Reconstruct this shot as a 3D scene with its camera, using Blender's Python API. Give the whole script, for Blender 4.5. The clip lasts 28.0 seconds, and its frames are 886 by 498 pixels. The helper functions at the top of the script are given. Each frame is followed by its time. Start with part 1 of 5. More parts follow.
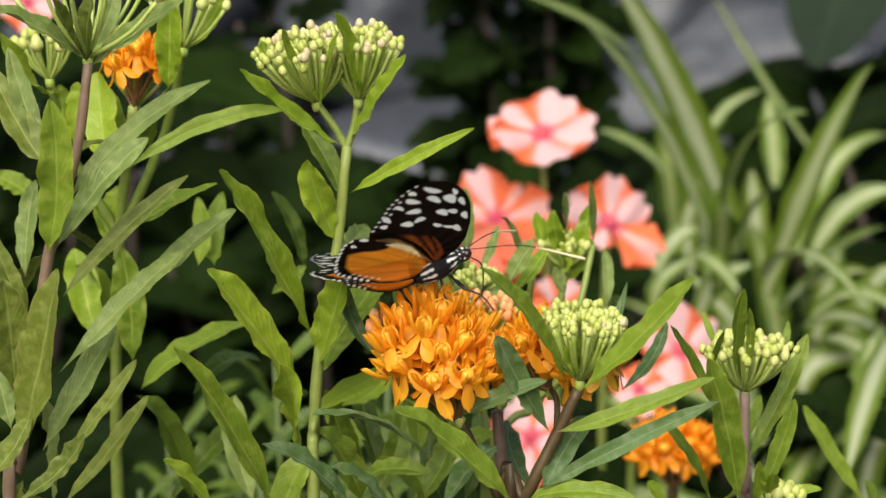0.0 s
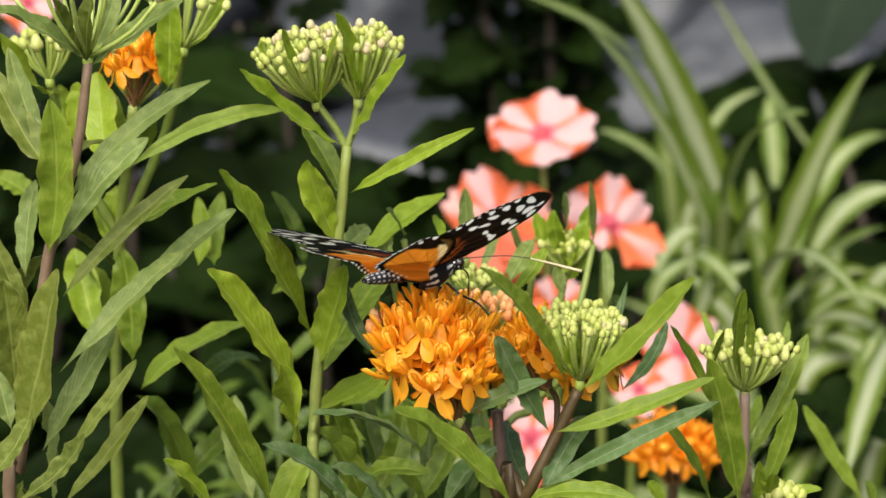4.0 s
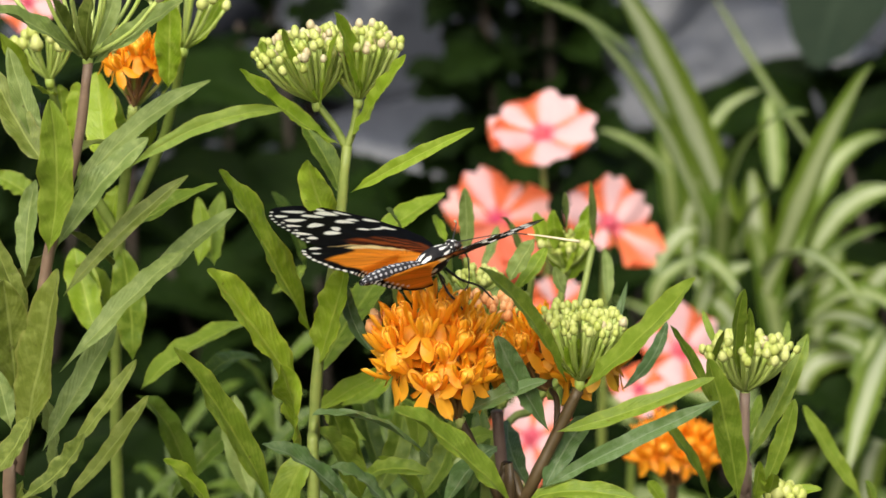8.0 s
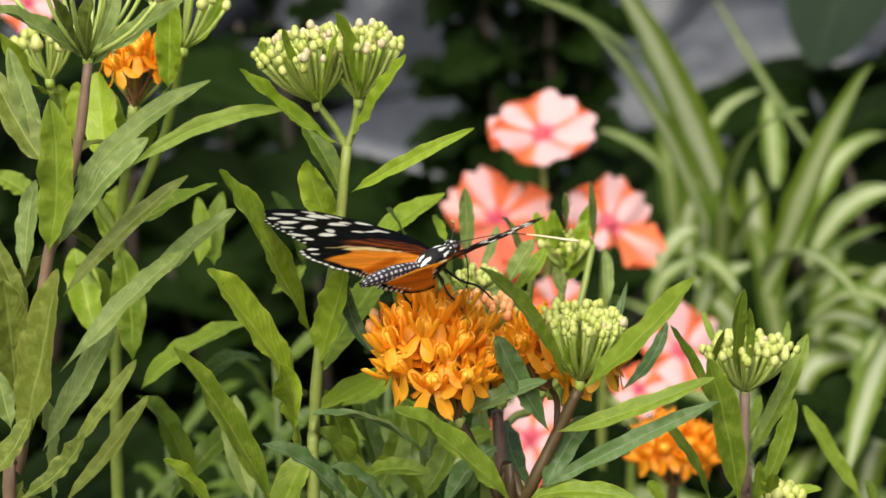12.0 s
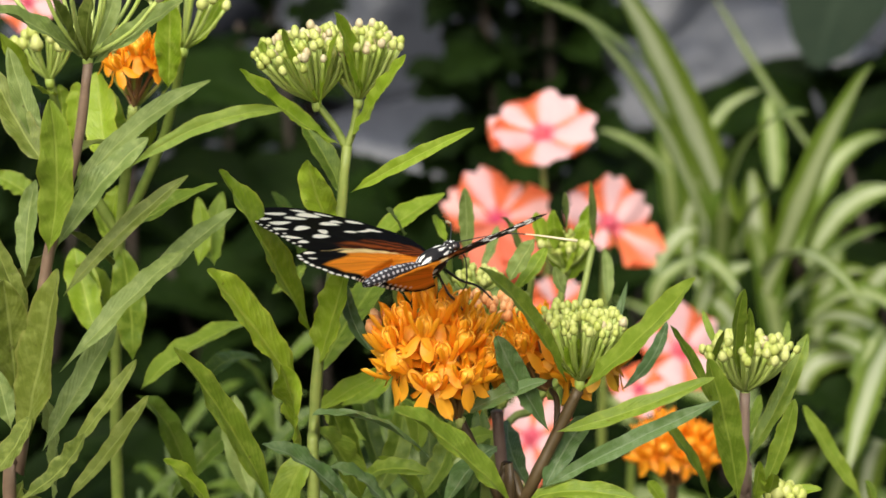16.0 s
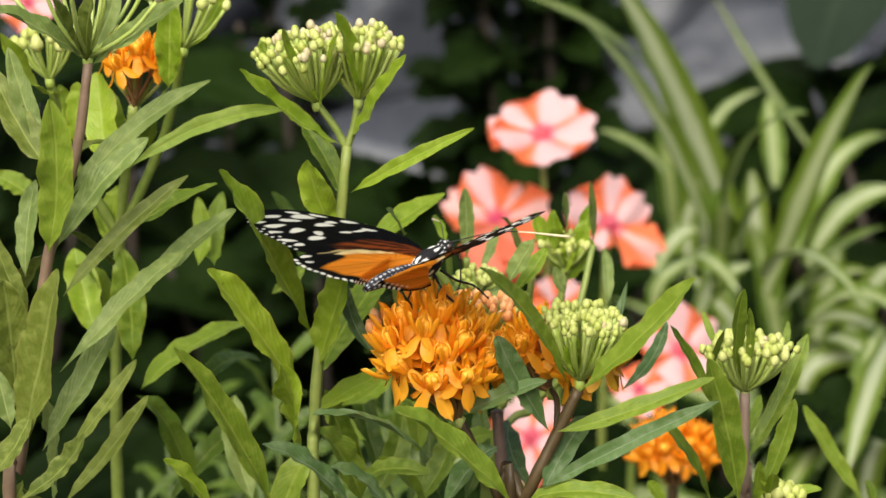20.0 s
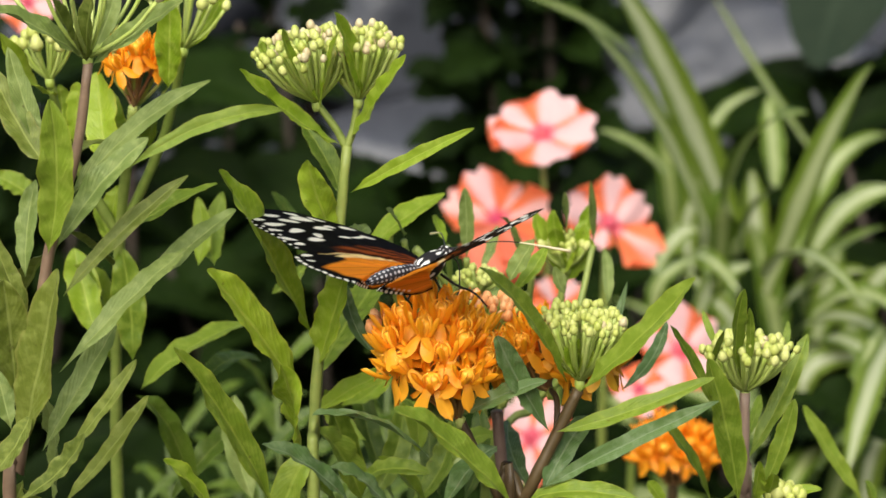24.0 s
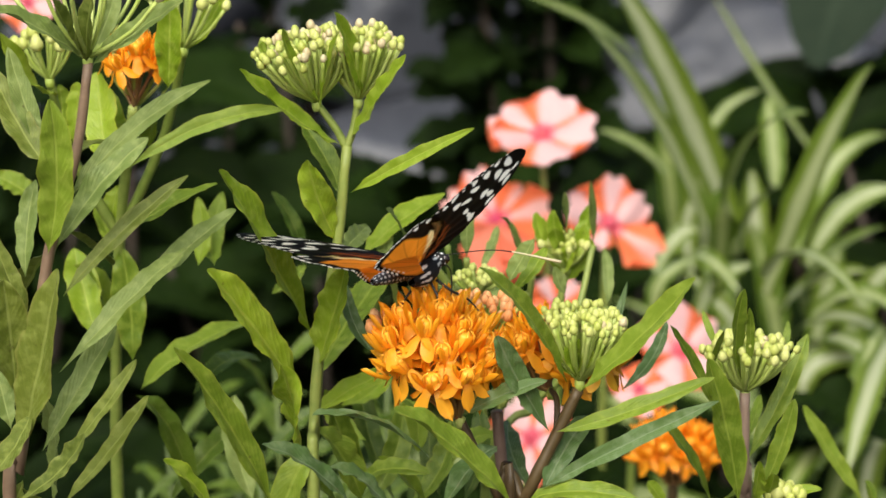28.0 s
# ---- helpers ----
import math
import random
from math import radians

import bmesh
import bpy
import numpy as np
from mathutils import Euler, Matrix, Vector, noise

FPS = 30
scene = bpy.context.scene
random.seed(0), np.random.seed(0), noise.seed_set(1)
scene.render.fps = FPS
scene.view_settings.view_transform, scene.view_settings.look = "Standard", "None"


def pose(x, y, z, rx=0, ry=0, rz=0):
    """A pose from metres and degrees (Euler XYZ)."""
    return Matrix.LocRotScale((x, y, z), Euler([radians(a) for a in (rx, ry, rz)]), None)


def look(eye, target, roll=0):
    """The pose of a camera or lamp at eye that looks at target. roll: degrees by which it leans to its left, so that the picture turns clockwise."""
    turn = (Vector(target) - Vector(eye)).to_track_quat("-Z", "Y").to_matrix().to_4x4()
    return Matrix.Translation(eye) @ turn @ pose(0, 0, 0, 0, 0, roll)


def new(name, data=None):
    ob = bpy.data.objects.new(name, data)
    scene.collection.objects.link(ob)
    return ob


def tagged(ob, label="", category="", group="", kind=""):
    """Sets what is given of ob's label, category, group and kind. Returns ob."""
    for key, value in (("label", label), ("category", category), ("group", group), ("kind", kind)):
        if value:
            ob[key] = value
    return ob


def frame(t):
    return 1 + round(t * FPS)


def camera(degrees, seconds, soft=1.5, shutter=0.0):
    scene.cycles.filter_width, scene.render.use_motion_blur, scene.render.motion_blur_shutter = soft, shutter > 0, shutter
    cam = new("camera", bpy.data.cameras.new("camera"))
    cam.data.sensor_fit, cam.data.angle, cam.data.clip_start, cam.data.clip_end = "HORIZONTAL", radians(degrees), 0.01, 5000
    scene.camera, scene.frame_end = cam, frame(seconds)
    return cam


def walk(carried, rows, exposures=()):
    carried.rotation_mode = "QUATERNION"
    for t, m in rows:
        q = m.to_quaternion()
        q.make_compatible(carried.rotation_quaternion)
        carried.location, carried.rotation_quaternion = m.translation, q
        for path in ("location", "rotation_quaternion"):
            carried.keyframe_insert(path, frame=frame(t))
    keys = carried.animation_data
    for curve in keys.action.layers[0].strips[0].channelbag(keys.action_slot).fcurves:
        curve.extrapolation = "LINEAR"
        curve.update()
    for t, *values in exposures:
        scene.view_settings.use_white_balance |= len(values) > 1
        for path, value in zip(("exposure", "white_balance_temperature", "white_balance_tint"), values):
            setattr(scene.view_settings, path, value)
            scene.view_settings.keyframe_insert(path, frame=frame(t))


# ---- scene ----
# camera: a long lens on a tripod, a little above the flowers
cam = camera(15.0, 28.0, soft=1.6, shutter=0.5)
cam.data.dof.use_dof = True
cam.data.dof.focus_distance = 0.745
cam.data.dof.aperture_fstop = 30.0
EYE = look((0, -0.7337, 0.7294), (0, 0, 0.6))
walk(cam, [(0.0, EYE), (28.0, EYE)], [(0.0, 0.05), (0.5, -0.01), (1.0, -0.03), (1.6, 0.0), (2.2, 0.05), (3.0, 0.08), (7.0, 0.11), (28.0, 0.11)])

# light: bright overcast sky, a broad soft sun high behind the camera
world = bpy.data.worlds.new("overcast")
scene.world = world
world.use_nodes = True
wn = world.node_tree
sky = wn.nodes.new("ShaderNodeTexSky")
sky.sky_type = "NISHITA"
sky.sun_disc = False
sky.sun_elevation = radians(44)
sky.sun_rotation = radians(192)
sky.dust_density = 4.0
sky.ozone_density = 0.6
wn.links.new(sky.outputs[0], wn.nodes["Background"].inputs[0])
wn.nodes["Background"].inputs[1].default_value = 0.105
sun = new("sun", bpy.data.lights.new("sun", "SUN"))
sun.data.energy = 4.7
sun.data.angle = radians(60)
sun.data.color = (1.0, 0.975, 0.91)
sun.matrix_basis = look((-0.65, -2.05, 2.8), (0, 0.2, 0.5))
scene.view_settings.exposure = 0.05

# ---- materials ----
def nodes(name, rough=0.5, spec=0.5):
    m = bpy.data.materials.new(name)
    m.use_nodes = True
    t = m.node_tree
    b = t.nodes["Principled BSDF"]
    b.inputs["Roughness"].default_value = rough
    b.inputs["Specular IOR Level"].default_value = spec
    return m, t, b


def node(t, kind, **ins):
    n = t.nodes.new("ShaderNode" + kind)
    for k, v in ins.items():
        n.inputs[k].default_value = v
    return n


def math_node(t, op, a, b=None):
    n = t.nodes.new("ShaderNodeMath")
    n.operation = op
    for i, v in enumerate((a, b)):
        if v is None:
            continue
        if isinstance(v, (int, float)):
            n.inputs[i].default_value = v
        else:
            t.links.new(v, n.inputs[i])
    return n.outputs[0]


def mix(t, fac, a, b):
    n = t.nodes.new("ShaderNodeMix")
    n.data_type = "RGBA"
    for i, v in ((0, fac), (6, a), (7, b)):
        if isinstance(v, (int, float)):
            n.inputs[i].default_value = v
        elif isinstance(v, tuple):
            n.inputs[i].default_value = (*v, 1)
        else:
            t.links.new(v, n.inputs[i])
    return n.outputs[2]


def ramp(t, value, lo, hi):
    n = t.nodes.new("ShaderNodeMapRange")
    n.interpolation_type = "SMOOTHSTEP"
    t.links.new(value, n.inputs[0])
    n.inputs[1].default_value, n.inputs[2].default_value = lo, hi
    return n.outputs[0]


def uv_parts(t):
    uv = t.nodes.new("ShaderNodeUVMap")
    sep = t.nodes.new("ShaderNodeSeparateXYZ")
    t.links.new(uv.outputs[0], sep.inputs[0])
    return sep.outputs[0], sep.outputs[1]


def noise_of(t, scale, detail=3.0):
    c = t.nodes.new("ShaderNodeTexCoord")
    n = node(t, "TexNoise", Scale=scale, Detail=detail)
    t.links.new(c.outputs["Object"], n.inputs["Vector"])
    return n.outputs[0]


def bump(t, b, height, strength, distance=0.0005):
    n = node(t, "Bump", Strength=strength, Distance=distance)
    t.links.new(height, n.inputs["Height"])
    t.links.new(n.outputs[0], b.inputs["Normal"])


def see_through(t, b, colour, share):
    """Light that passes through a thin leaf or petal."""
    tr = t.nodes.new("ShaderNodeBsdfTranslucent")
    if isinstance(colour, tuple):
        tr.inputs[0].default_value = (*colour, 1)
    else:
        t.links.new(colour, tr.inputs[0])
    m = t.nodes.new("ShaderNodeMixShader")
    m.inputs[0].default_value = share
    t.links.new(b.outputs[0], m.inputs[1])
    t.links.new(tr.outputs[0], m.inputs[2])
    t.links.new(m.outputs[0], t.nodes["Material Output"].inputs[0])


def leaf_material(name, deep, light, rib, edge=None, gloss=0.42, through_share=0.22, stain=0.4, spec=0.35):
    m, t, b = nodes(name, gloss, spec)
    u, v = uv_parts(t)
    side = math_node(t, "ABSOLUTE", math_node(t, "SUBTRACT", u, 0.5))
    info = t.nodes.new("ShaderNodeObjectInfo")
    mottle = noise_of(t, 420.0, 8.0)
    patch = noise_of(t, 45.0, 2.0)
    k = math_node(t, "ADD", math_node(t, "MULTIPLY", info.outputs["Random"], 0.55), math_node(t, "MULTIPLY", patch, 0.6))
    c = mix(t, ramp(t, k, 0.15, 0.95), deep, light)
    c = mix(t, math_node(t, "MULTIPLY", ramp(t, mottle, 0.42, 0.68), stain), c, rib)
    # side veins slant to the tip
    ph = math_node(t, "SUBTRACT", math_node(t, "MULTIPLY", v, 14.0), math_node(t, "MULTIPLY", side, 8.0))
    ph = math_node(t, "ADD", ph, math_node(t, "MULTIPLY", noise_of(t, 160.0, 2.0), 0.9))
    vein = math_node(t, "ABSOLUTE", math_node(t, "SUBTRACT", math_node(t, "FRACT", ph), 0.5))
    vein = ramp(t, vein, 0.10, 0.0)
    c = mix(t, math_node(t, "MULTIPLY", vein, 0.10), c, rib)
    mid = ramp(t, side, 0.055, 0.02)
    c = mix(t, math_node(t, "MULTIPLY", mid, 0.6), c, rib)
    speck = math_node(t, "MULTIPLY", ramp(t, noise_of(t, 620.0, 2.0), 0.70, 0.76), 0.5)
    c = mix(t, speck, c, (0.09, 0.06, 0.02))
    if edge:
        c = mix(t, math_node(t, "MULTIPLY", ramp(t, side, 0.42, 0.5), 0.4), c, edge)
    t.links.new(c, b.inputs["Base Color"])
    h = math_node(t, "ADD", math_node(t, "MULTIPLY", mid, -0.35), math_node(t, "MULTIPLY", vein, -0.06))
    quilt = math_node(t, "SINE", math_node(t, "MULTIPLY", ph, 6.2832))
    h = math_node(t, "ADD", h, math_node(t, "MULTIPLY", math_node(t, "MULTIPLY", quilt, ramp(t, side, 0.03, 0.2)), 0.055))
    h = math_node(t, "ADD", h, math_node(t, "MULTIPLY", mottle, 0.7))
    bump(t, b, h, 0.75, 0.0007)
    see_through(t, b, c, through_share)
    return m


LEAF = leaf_material("leaf_green", (0.098, 0.164, 0.010), (0.195, 0.282, 0.024), (0.32, 0.40, 0.06), (0.33, 0.36, 0.04))
LEAF_OLIVE = leaf_material("leaf_olive_green", (0.082, 0.116, 0.014), (0.152, 0.192, 0.024), (0.31, 0.36, 0.085), (0.28, 0.26, 0.07), 0.5)
LEAF_YELLOW = leaf_material("leaf_yellow_green", (0.165, 0.262, 0.010), (0.265, 0.375, 0.022), (0.38, 0.47, 0.07), (0.46, 0.47, 0.05))
LEAF_PALE = leaf_material("leaf_pale_underside", (0.150, 0.215, 0.046), (0.236, 0.305, 0.075), (0.37, 0.44, 0.14), None, 0.5)
LEAF_DARK = leaf_material("leaf_dark", (0.05, 0.105, 0.025), (0.12, 0.195, 0.055), (0.25, 0.32, 0.17), None, 0.38)
# near-black green: the deep shade at the back is put into this colour
LEAF_SHADE = leaf_material("leaf_painted_shade", (0.0025, 0.0065, 0.001), (0.009, 0.021, 0.002), (0.014, 0.028, 0.004), None, 0.7, 0.06, 0.25, 0.06)
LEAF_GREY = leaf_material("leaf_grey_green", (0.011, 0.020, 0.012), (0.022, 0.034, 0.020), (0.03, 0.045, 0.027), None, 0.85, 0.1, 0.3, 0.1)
# darker copy of the leaf green: shade from overhead is painted in
LEAF_UNDER_SHADED = leaf_material("leaf_understorey_shaded", (0.032, 0.070, 0.004), (0.095, 0.155, 0.011), (0.17, 0.22, 0.04), None, 0.45)


def plain(name, a, b_, scale=300.0, rough=0.5, bumps=0.3, share=0.0, dist=0.0003):
    m, t, b = nodes(name, rough)
    n = noise_of(t, scale, 4.0)
    info = t.nodes.new("ShaderNodeObjectInfo")
    k = math_node(t, "ADD", math_node(t, "MULTIPLY", n, 0.7), math_node(t, "MULTIPLY", info.outputs["Random"], 0.4))
    c = mix(t, ramp(t, k, 0.25, 0.85), a, b_)
    t.links.new(c, b.inputs["Base Color"])
    bump(t, b, n, bumps, dist)
    if share:
        see_through(t, b, c, share)
    return m


STEM_GREEN = plain("stem_green", (0.14, 0.20, 0.03), (0.24, 0.29, 0.06), 400)
# STEM_GREEN darkened, so the shoots' shade is in the colour
STEM_SHOOT_SHADED = plain("stem_understorey_shaded", (0.05, 0.085, 0.012), (0.10, 0.14, 0.025), 400)
STEM_BROWN = plain("stem_brown", (0.036, 0.021, 0.007), (0.085, 0.055, 0.018), 400)
STEM_ROSE = plain("stem_rose", (0.18, 0.115, 0.07), (0.27, 0.185, 0.11), 400)
STEM_PINK = plain("stem_pink", (0.17, 0.11, 0.085), (0.26, 0.18, 0.13), 400)
BUD = plain("bud_pale_green", (0.46, 0.52, 0.10), (0.66, 0.68, 0.24), 500, 0.45, 0.2, 0.15)
BUD_PEACH = plain("bud_peach", (0.62, 0.50, 0.28), (0.66, 0.60, 0.36), 500, 0.45, 0.2, 0.15)
BUD_SALMON = plain("bud_salmon", (0.90, 0.40, 0.14), (0.90, 0.56, 0.26), 400, 0.45, 0.2, 0.2)
PEDICEL = plain("pedicel_green", (0.34, 0.44, 0.07), (0.48, 0.56, 0.16), 400)
PEDICEL_RED = plain("pedicel_reddish", (0.22, 0.10, 0.04), (0.30, 0.18, 0.06), 400)


def petal_material(name, root, mid, tip, share=0.42):
    m, t, b = nodes(name, 0.45, 0.4)
    u, v = uv_parts(t)
    n = noise_of(t, 350.0, 4.0)
    info = t.nodes.new("ShaderNodeObjectInfo")
    c = mix(t, ramp(t, v, 0.0, 0.35), root, mid)
    k = math_node(t, "ADD", math_node(t, "MULTIPLY", info.outputs["Random"], 0.5), math_node(t, "MULTIPLY", n, 0.6))
    c = mix(t, math_node(t, "MULTIPLY", ramp(t, k, 0.2, 0.9), 0.8), c, tip)
    t.links.new(c, b.inputs["Base Color"])
    bump(t, b, n, 0.25, 0.0003)
    see_through(t, b, c, share)
    return m


PETAL = petal_material("milkweed_petal", (0.97, 0.52, 0.03), (0.98, 0.50, 0.028), (0.98, 0.40, 0.022))
HOOD = petal_material("milkweed_hood", (0.96, 0.45, 0.018), (0.98, 0.47, 0.018), (0.98, 0.51, 0.022))
HOOD_RED = petal_material("milkweed_hood_red", (0.94, 0.30, 0.010), (0.96, 0.34, 0.010), (0.97, 0.43, 0.014))
COLUMN = plain("milkweed_column", (0.92, 0.46, 0.03), (0.90, 0.40, 0.025), 500)


def impatiens_material(name, pale):
    m, t, b = nodes(name, 0.55, 0.3)
    u, v = uv_parts(t)
    side = math_node(t, "ABSOLUTE", math_node(t, "SUBTRACT", u, 0.5))
    n = noise_of(t, 60.0, 4.0)
    fine = noise_of(t, 400.0, 3.0)
    s = math_node(t, "ADD", side, math_node(t, "MULTIPLY", math_node(t, "SUBTRACT", n, 0.5), 0.25))
    info = t.nodes.new("ShaderNodeObjectInfo")
    s = math_node(t, "ADD", s, math_node(t, "MULTIPLY", math_node(t, "SUBTRACT", info.outputs["Random"], 0.5), 0.24))
    c = mix(t, ramp(t, s, 0.15, 0.36), pale, (0.84, 0.17, 0.045))
    c = mix(t, ramp(t, v, 0.28, 0.03), c, (0.62, 0.04, 0.10))
    c = mix(t, math_node(t, "MULTIPLY", fine, 0.18), c, (0.86, 0.38, 0.30))
    t.links.new(c, b.inputs["Base Color"])
    bump(t, b, fine, 0.2, 0.0004)
    see_through(t, b, c, 0.3)
    return m


IMPATIENS = impatiens_material("impatiens_petal", (0.78, 0.50, 0.50))
IMPATIENS_PINK = impatiens_material("impatiens_petal_pink", (0.80, 0.44, 0.40))
IMPATIENS_RED = petal_material("impatiens_petal_back", (0.55, 0.06, 0.02), (0.74, 0.13, 0.05), (0.82, 0.22, 0.12))


def spider_material():
    m, t, b = nodes("striped_blade", 0.4, 0.5)
    u, v = uv_parts(t)
    side = math_node(t, "ABSOLUTE", math_node(t, "SUBTRACT", u, 0.5))
    info = t.nodes.new("ShaderNodeObjectInfo")
    n = noise_of(t, 60.0, 3.0)
    s = math_node(t, "ADD", side, math_node(t, "MULTIPLY", math_node(t, "SUBTRACT", n, 0.5), 0.12))
    green = mix(t, info.outputs["Random"], (0.080, 0.140, 0.011), (0.150, 0.215, 0.020))
    cream = mix(t, info.outputs["Random"], (0.28, 0.34, 0.10), (0.46, 0.50, 0.30))
    c = mix(t, ramp(t, s, 0.14, 0.26), cream, green)
    t.links.new(c, b.inputs["Base Color"])
    see_through(t, b, c, 0.25)
    return m


SPIDER = spider_material()


def rock_material():
    m, t, b = nodes("wet_slate", 0.42, 0.5)
    a, f = noise_of(t, 4.0, 6.0), noise_of(t, 40.0, 6.0)
    c = mix(t, ramp(t, a, 0.3, 0.7), (0.024, 0.026, 0.031), (0.074, 0.079, 0.094))
    c = mix(t, math_node(t, "MULTIPLY", ramp(t, f, 0.5, 0.8), 0.4), c, (0.10, 0.105, 0.122))
    t.links.new(c, b.inputs["Base Color"])
    bump(t, b, math_node(t, "ADD", a, math_node(t, "MULTIPLY", f, 0.35)), 0.7, 0.02)
    return m


ROCK = rock_material()


def soil_material():
    m, t, b = nodes("dark_soil", 0.9, 0.2)
    a, f = noise_of(t, 3.0, 5.0), noise_of(t, 70.0, 6.0)
    c = mix(t, ramp(t, f, 0.3, 0.75), (0.006, 0.005, 0.003), (0.024, 0.018, 0.012))
    c = mix(t, math_node(t, "MULTIPLY", a, 0.4), c, (0.012, 0.013, 0.007))
    t.links.new(c, b.inputs["Base Color"])
    bump(t, b, f, 0.9, 0.01)
    return m


SOIL = soil_material()
BARK = plain("bark", (0.03, 0.022, 0.015), (0.07, 0.05, 0.035), 60, 0.8, 0.6)

# ---- helpers for things and parts ----
ORIGIN = {}


def thing(name, label, category, at, group="", kind=""):
    ob = new(name)
    ob.empty_display_size = 0.02
    ob.location = at
    ORIGIN[ob] = Vector(at)
    return tagged(ob, label, category, group, kind)


def mesh_of(name, verts, faces, materials, uvs=None, smooth=True, slots=None):
    me = bpy.data.meshes.new(name)
    me.from_pydata([tuple(v) for v in verts], [], faces)
    for m in materials:
        me.materials.append(m)
    if uvs is not None:
        layer = me.uv_layers.new(name="UVMap")
        idx = np.empty(len(me.loops), dtype=np.int32)
        me.loops.foreach_get("vertex_index", idx)
        layer.data.foreach_set("uv", np.asarray(uvs, dtype=np.float32)[idx].ravel())
    if slots is not None:
        me.polygons.foreach_set("material_index", np.asarray(slots, dtype=np.int32))
    if smooth:
        me.polygons.foreach_set("use_smooth", np.ones(len(me.polygons), dtype=bool))
    me.update()
    return me


def part(name, mesh, parent, m=None, label=""):
    """A mesh under a thing or a part; m is its pose in the world, none where the mesh is in world metres."""
    ob = new(name, mesh)
    ob.parent = parent
    o = ORIGIN[parent]
    ORIGIN[ob] = Vector((0, 0, 0))
    ob.matrix_basis = Matrix.Translation(-o) @ (m if m is not None else Matrix())
    if m is not None:
        ORIGIN[ob] = m.translation.copy()
    return tagged(ob, label) if label else ob


def grid_faces(rows, cols, closed=False):
    f = []
    for i in range(rows - 1):
        for j in range(cols if closed else cols - 1):
            k = (j + 1) % cols
            f.append((i * cols + j, i * cols + k, (i + 1) * cols + k, (i + 1) * cols + j))
    return f


def smooth_path(points, n):
    """n points on a smooth curve through the given ones."""
    p = np.asarray(points, dtype=float)
    if len(p) == 2:
        s = np.linspace(0, 1, n)[:, None]
        return p[0] * (1 - s) + p[1] * s
    q = np.vstack([2 * p[0] - p[1], p, 2 * p[-1] - p[-2]])
    out = []
    for s in np.linspace(0, len(p) - 1 - 1e-9, n):
        i = int(s)
        f = s - i
        a, b, c, d = q[i], q[i + 1], q[i + 2], q[i + 3]
        out.append(0.5 * (2 * b + (c - a) * f + (2 * a - 5 * b + 4 * c - d) * f * f + (3 * b - a - 3 * c + d) * f ** 3))
    return np.array(out)


def tube_arrays(path, radii, sides=8):
    path = np.asarray(path, dtype=float)
    tan = np.gradient(path, axis=0)
    tan /= np.linalg.norm(tan, axis=1)[:, None] + 1e-12
    ref = np.array([0.3, 1.0, 0.2])
    verts = []
    for p, t, r in zip(path, tan, radii):
        a = np.cross(t, ref)
        a /= np.linalg.norm(a) + 1e-12
        b = np.cross(t, a)
        for j in range(sides):
            w = 2 * math.pi * j / sides
            verts.append(p + r * (a * math.cos(w) + b * math.sin(w)))
    faces = grid_faces(len(path), sides, True)
    n = len(path) * sides
    faces.append(tuple(range(sides - 1, -1, -1)))
    faces.append(tuple(range(n - sides, n)))
    return verts, faces


def stem(parent, points, r0, r1, material, n=26):
    path = smooth_path(points, n)
    radii = np.linspace(r0, r1, n) * (1 + 0.06 * np.sin(np.arange(n) * 2.3))
    v, f = tube_arrays(path, radii, 9)
    return part("stem", mesh_of("stem", v, f, [material]), parent)


leaf_rng = random.Random(7)


def lance(s, tipness=1.0):
    """Half width of a lance-shaped leaf along its length."""
    return (s ** 0.75) * ((1 - s) ** (0.62 * tipness)) * 2.5 * (0.25 + 0.75 * min(1.0, s * 6))


def leaf_mesh(base, mid, tip, width, material, roll=0.0, n=34, m=9, fold=0.55, wave=0.20, shape=lance, curl=0.0, twist=None):
    r = leaf_rng
    b, c, t = Vector(base), Vector(mid), Vector(tip)
    ctrl = 2 * c - 0.5 * (b + t)
    facing = Vector((r.uniform(-0.25, 0.25), -0.62, 0.78))
    tw = r.uniform(-22, 22) if twist is None else twist
    ph, fr = r.uniform(0, 6.3), r.uniform(3.2, 5.5)
    length = (t - b).length
    verts, uvs = [], []
    for i in range(n):
        s = i / (n - 1)
        p = b * (1 - s) ** 2 + ctrl * (2 * s * (1 - s)) + t * s * s
        d = ((ctrl - b) * (1 - s) + (t - ctrl) * s).normalized()
        nrm = (facing - d * facing.dot(d)).normalized()
        nrm = Matrix.Rotation(radians(roll + tw * (s - 0.3)), 3, d) @ nrm
        side = d.cross(nrm)
        w = width * 0.5 * shape(min(max(s, 0.004), 0.996))
        for j in range(m):
            u = 2 * j / (m - 1) - 1
            ripple = wave * width * (noise.noise((ph * 3 + fr * 1.6 * s, 1.7 if u > 0 else 0.2, 2.7)) + 0.3 * noise.noise((ph * 5 + fr * 5.2 * s, 5.1 if u > 0 else 3.2, 0.7))) * abs(u) ** 2
            edge = 1 + (0.04 * math.sin(ph * 2 + 27 * s + 3 * u) + 0.05 * noise.noise((26 * s + ph, 3.0 * (u > 0), 1.3)) + 0.13 * noise.noise((9 * s + ph, 2.0 * (u > 0), 0.3))) * abs(u)
            lump = 0.05 * width * noise.noise((s * 7 + ph, u * 1.3, 4.1))
            q = p + side * (w * u * edge) + nrm * (lump + fold * w * (abs(u) ** 1.25 - 0.25 * abs(u) ** 5) + ripple * min(1, w / (0.2 * width)) - curl * length * s * s)
            verts.append(q)
            uvs.append((0.5 + 0.5 * u, s))
    return mesh_of("leaf", verts, grid_faces(n, m), [material], uvs)


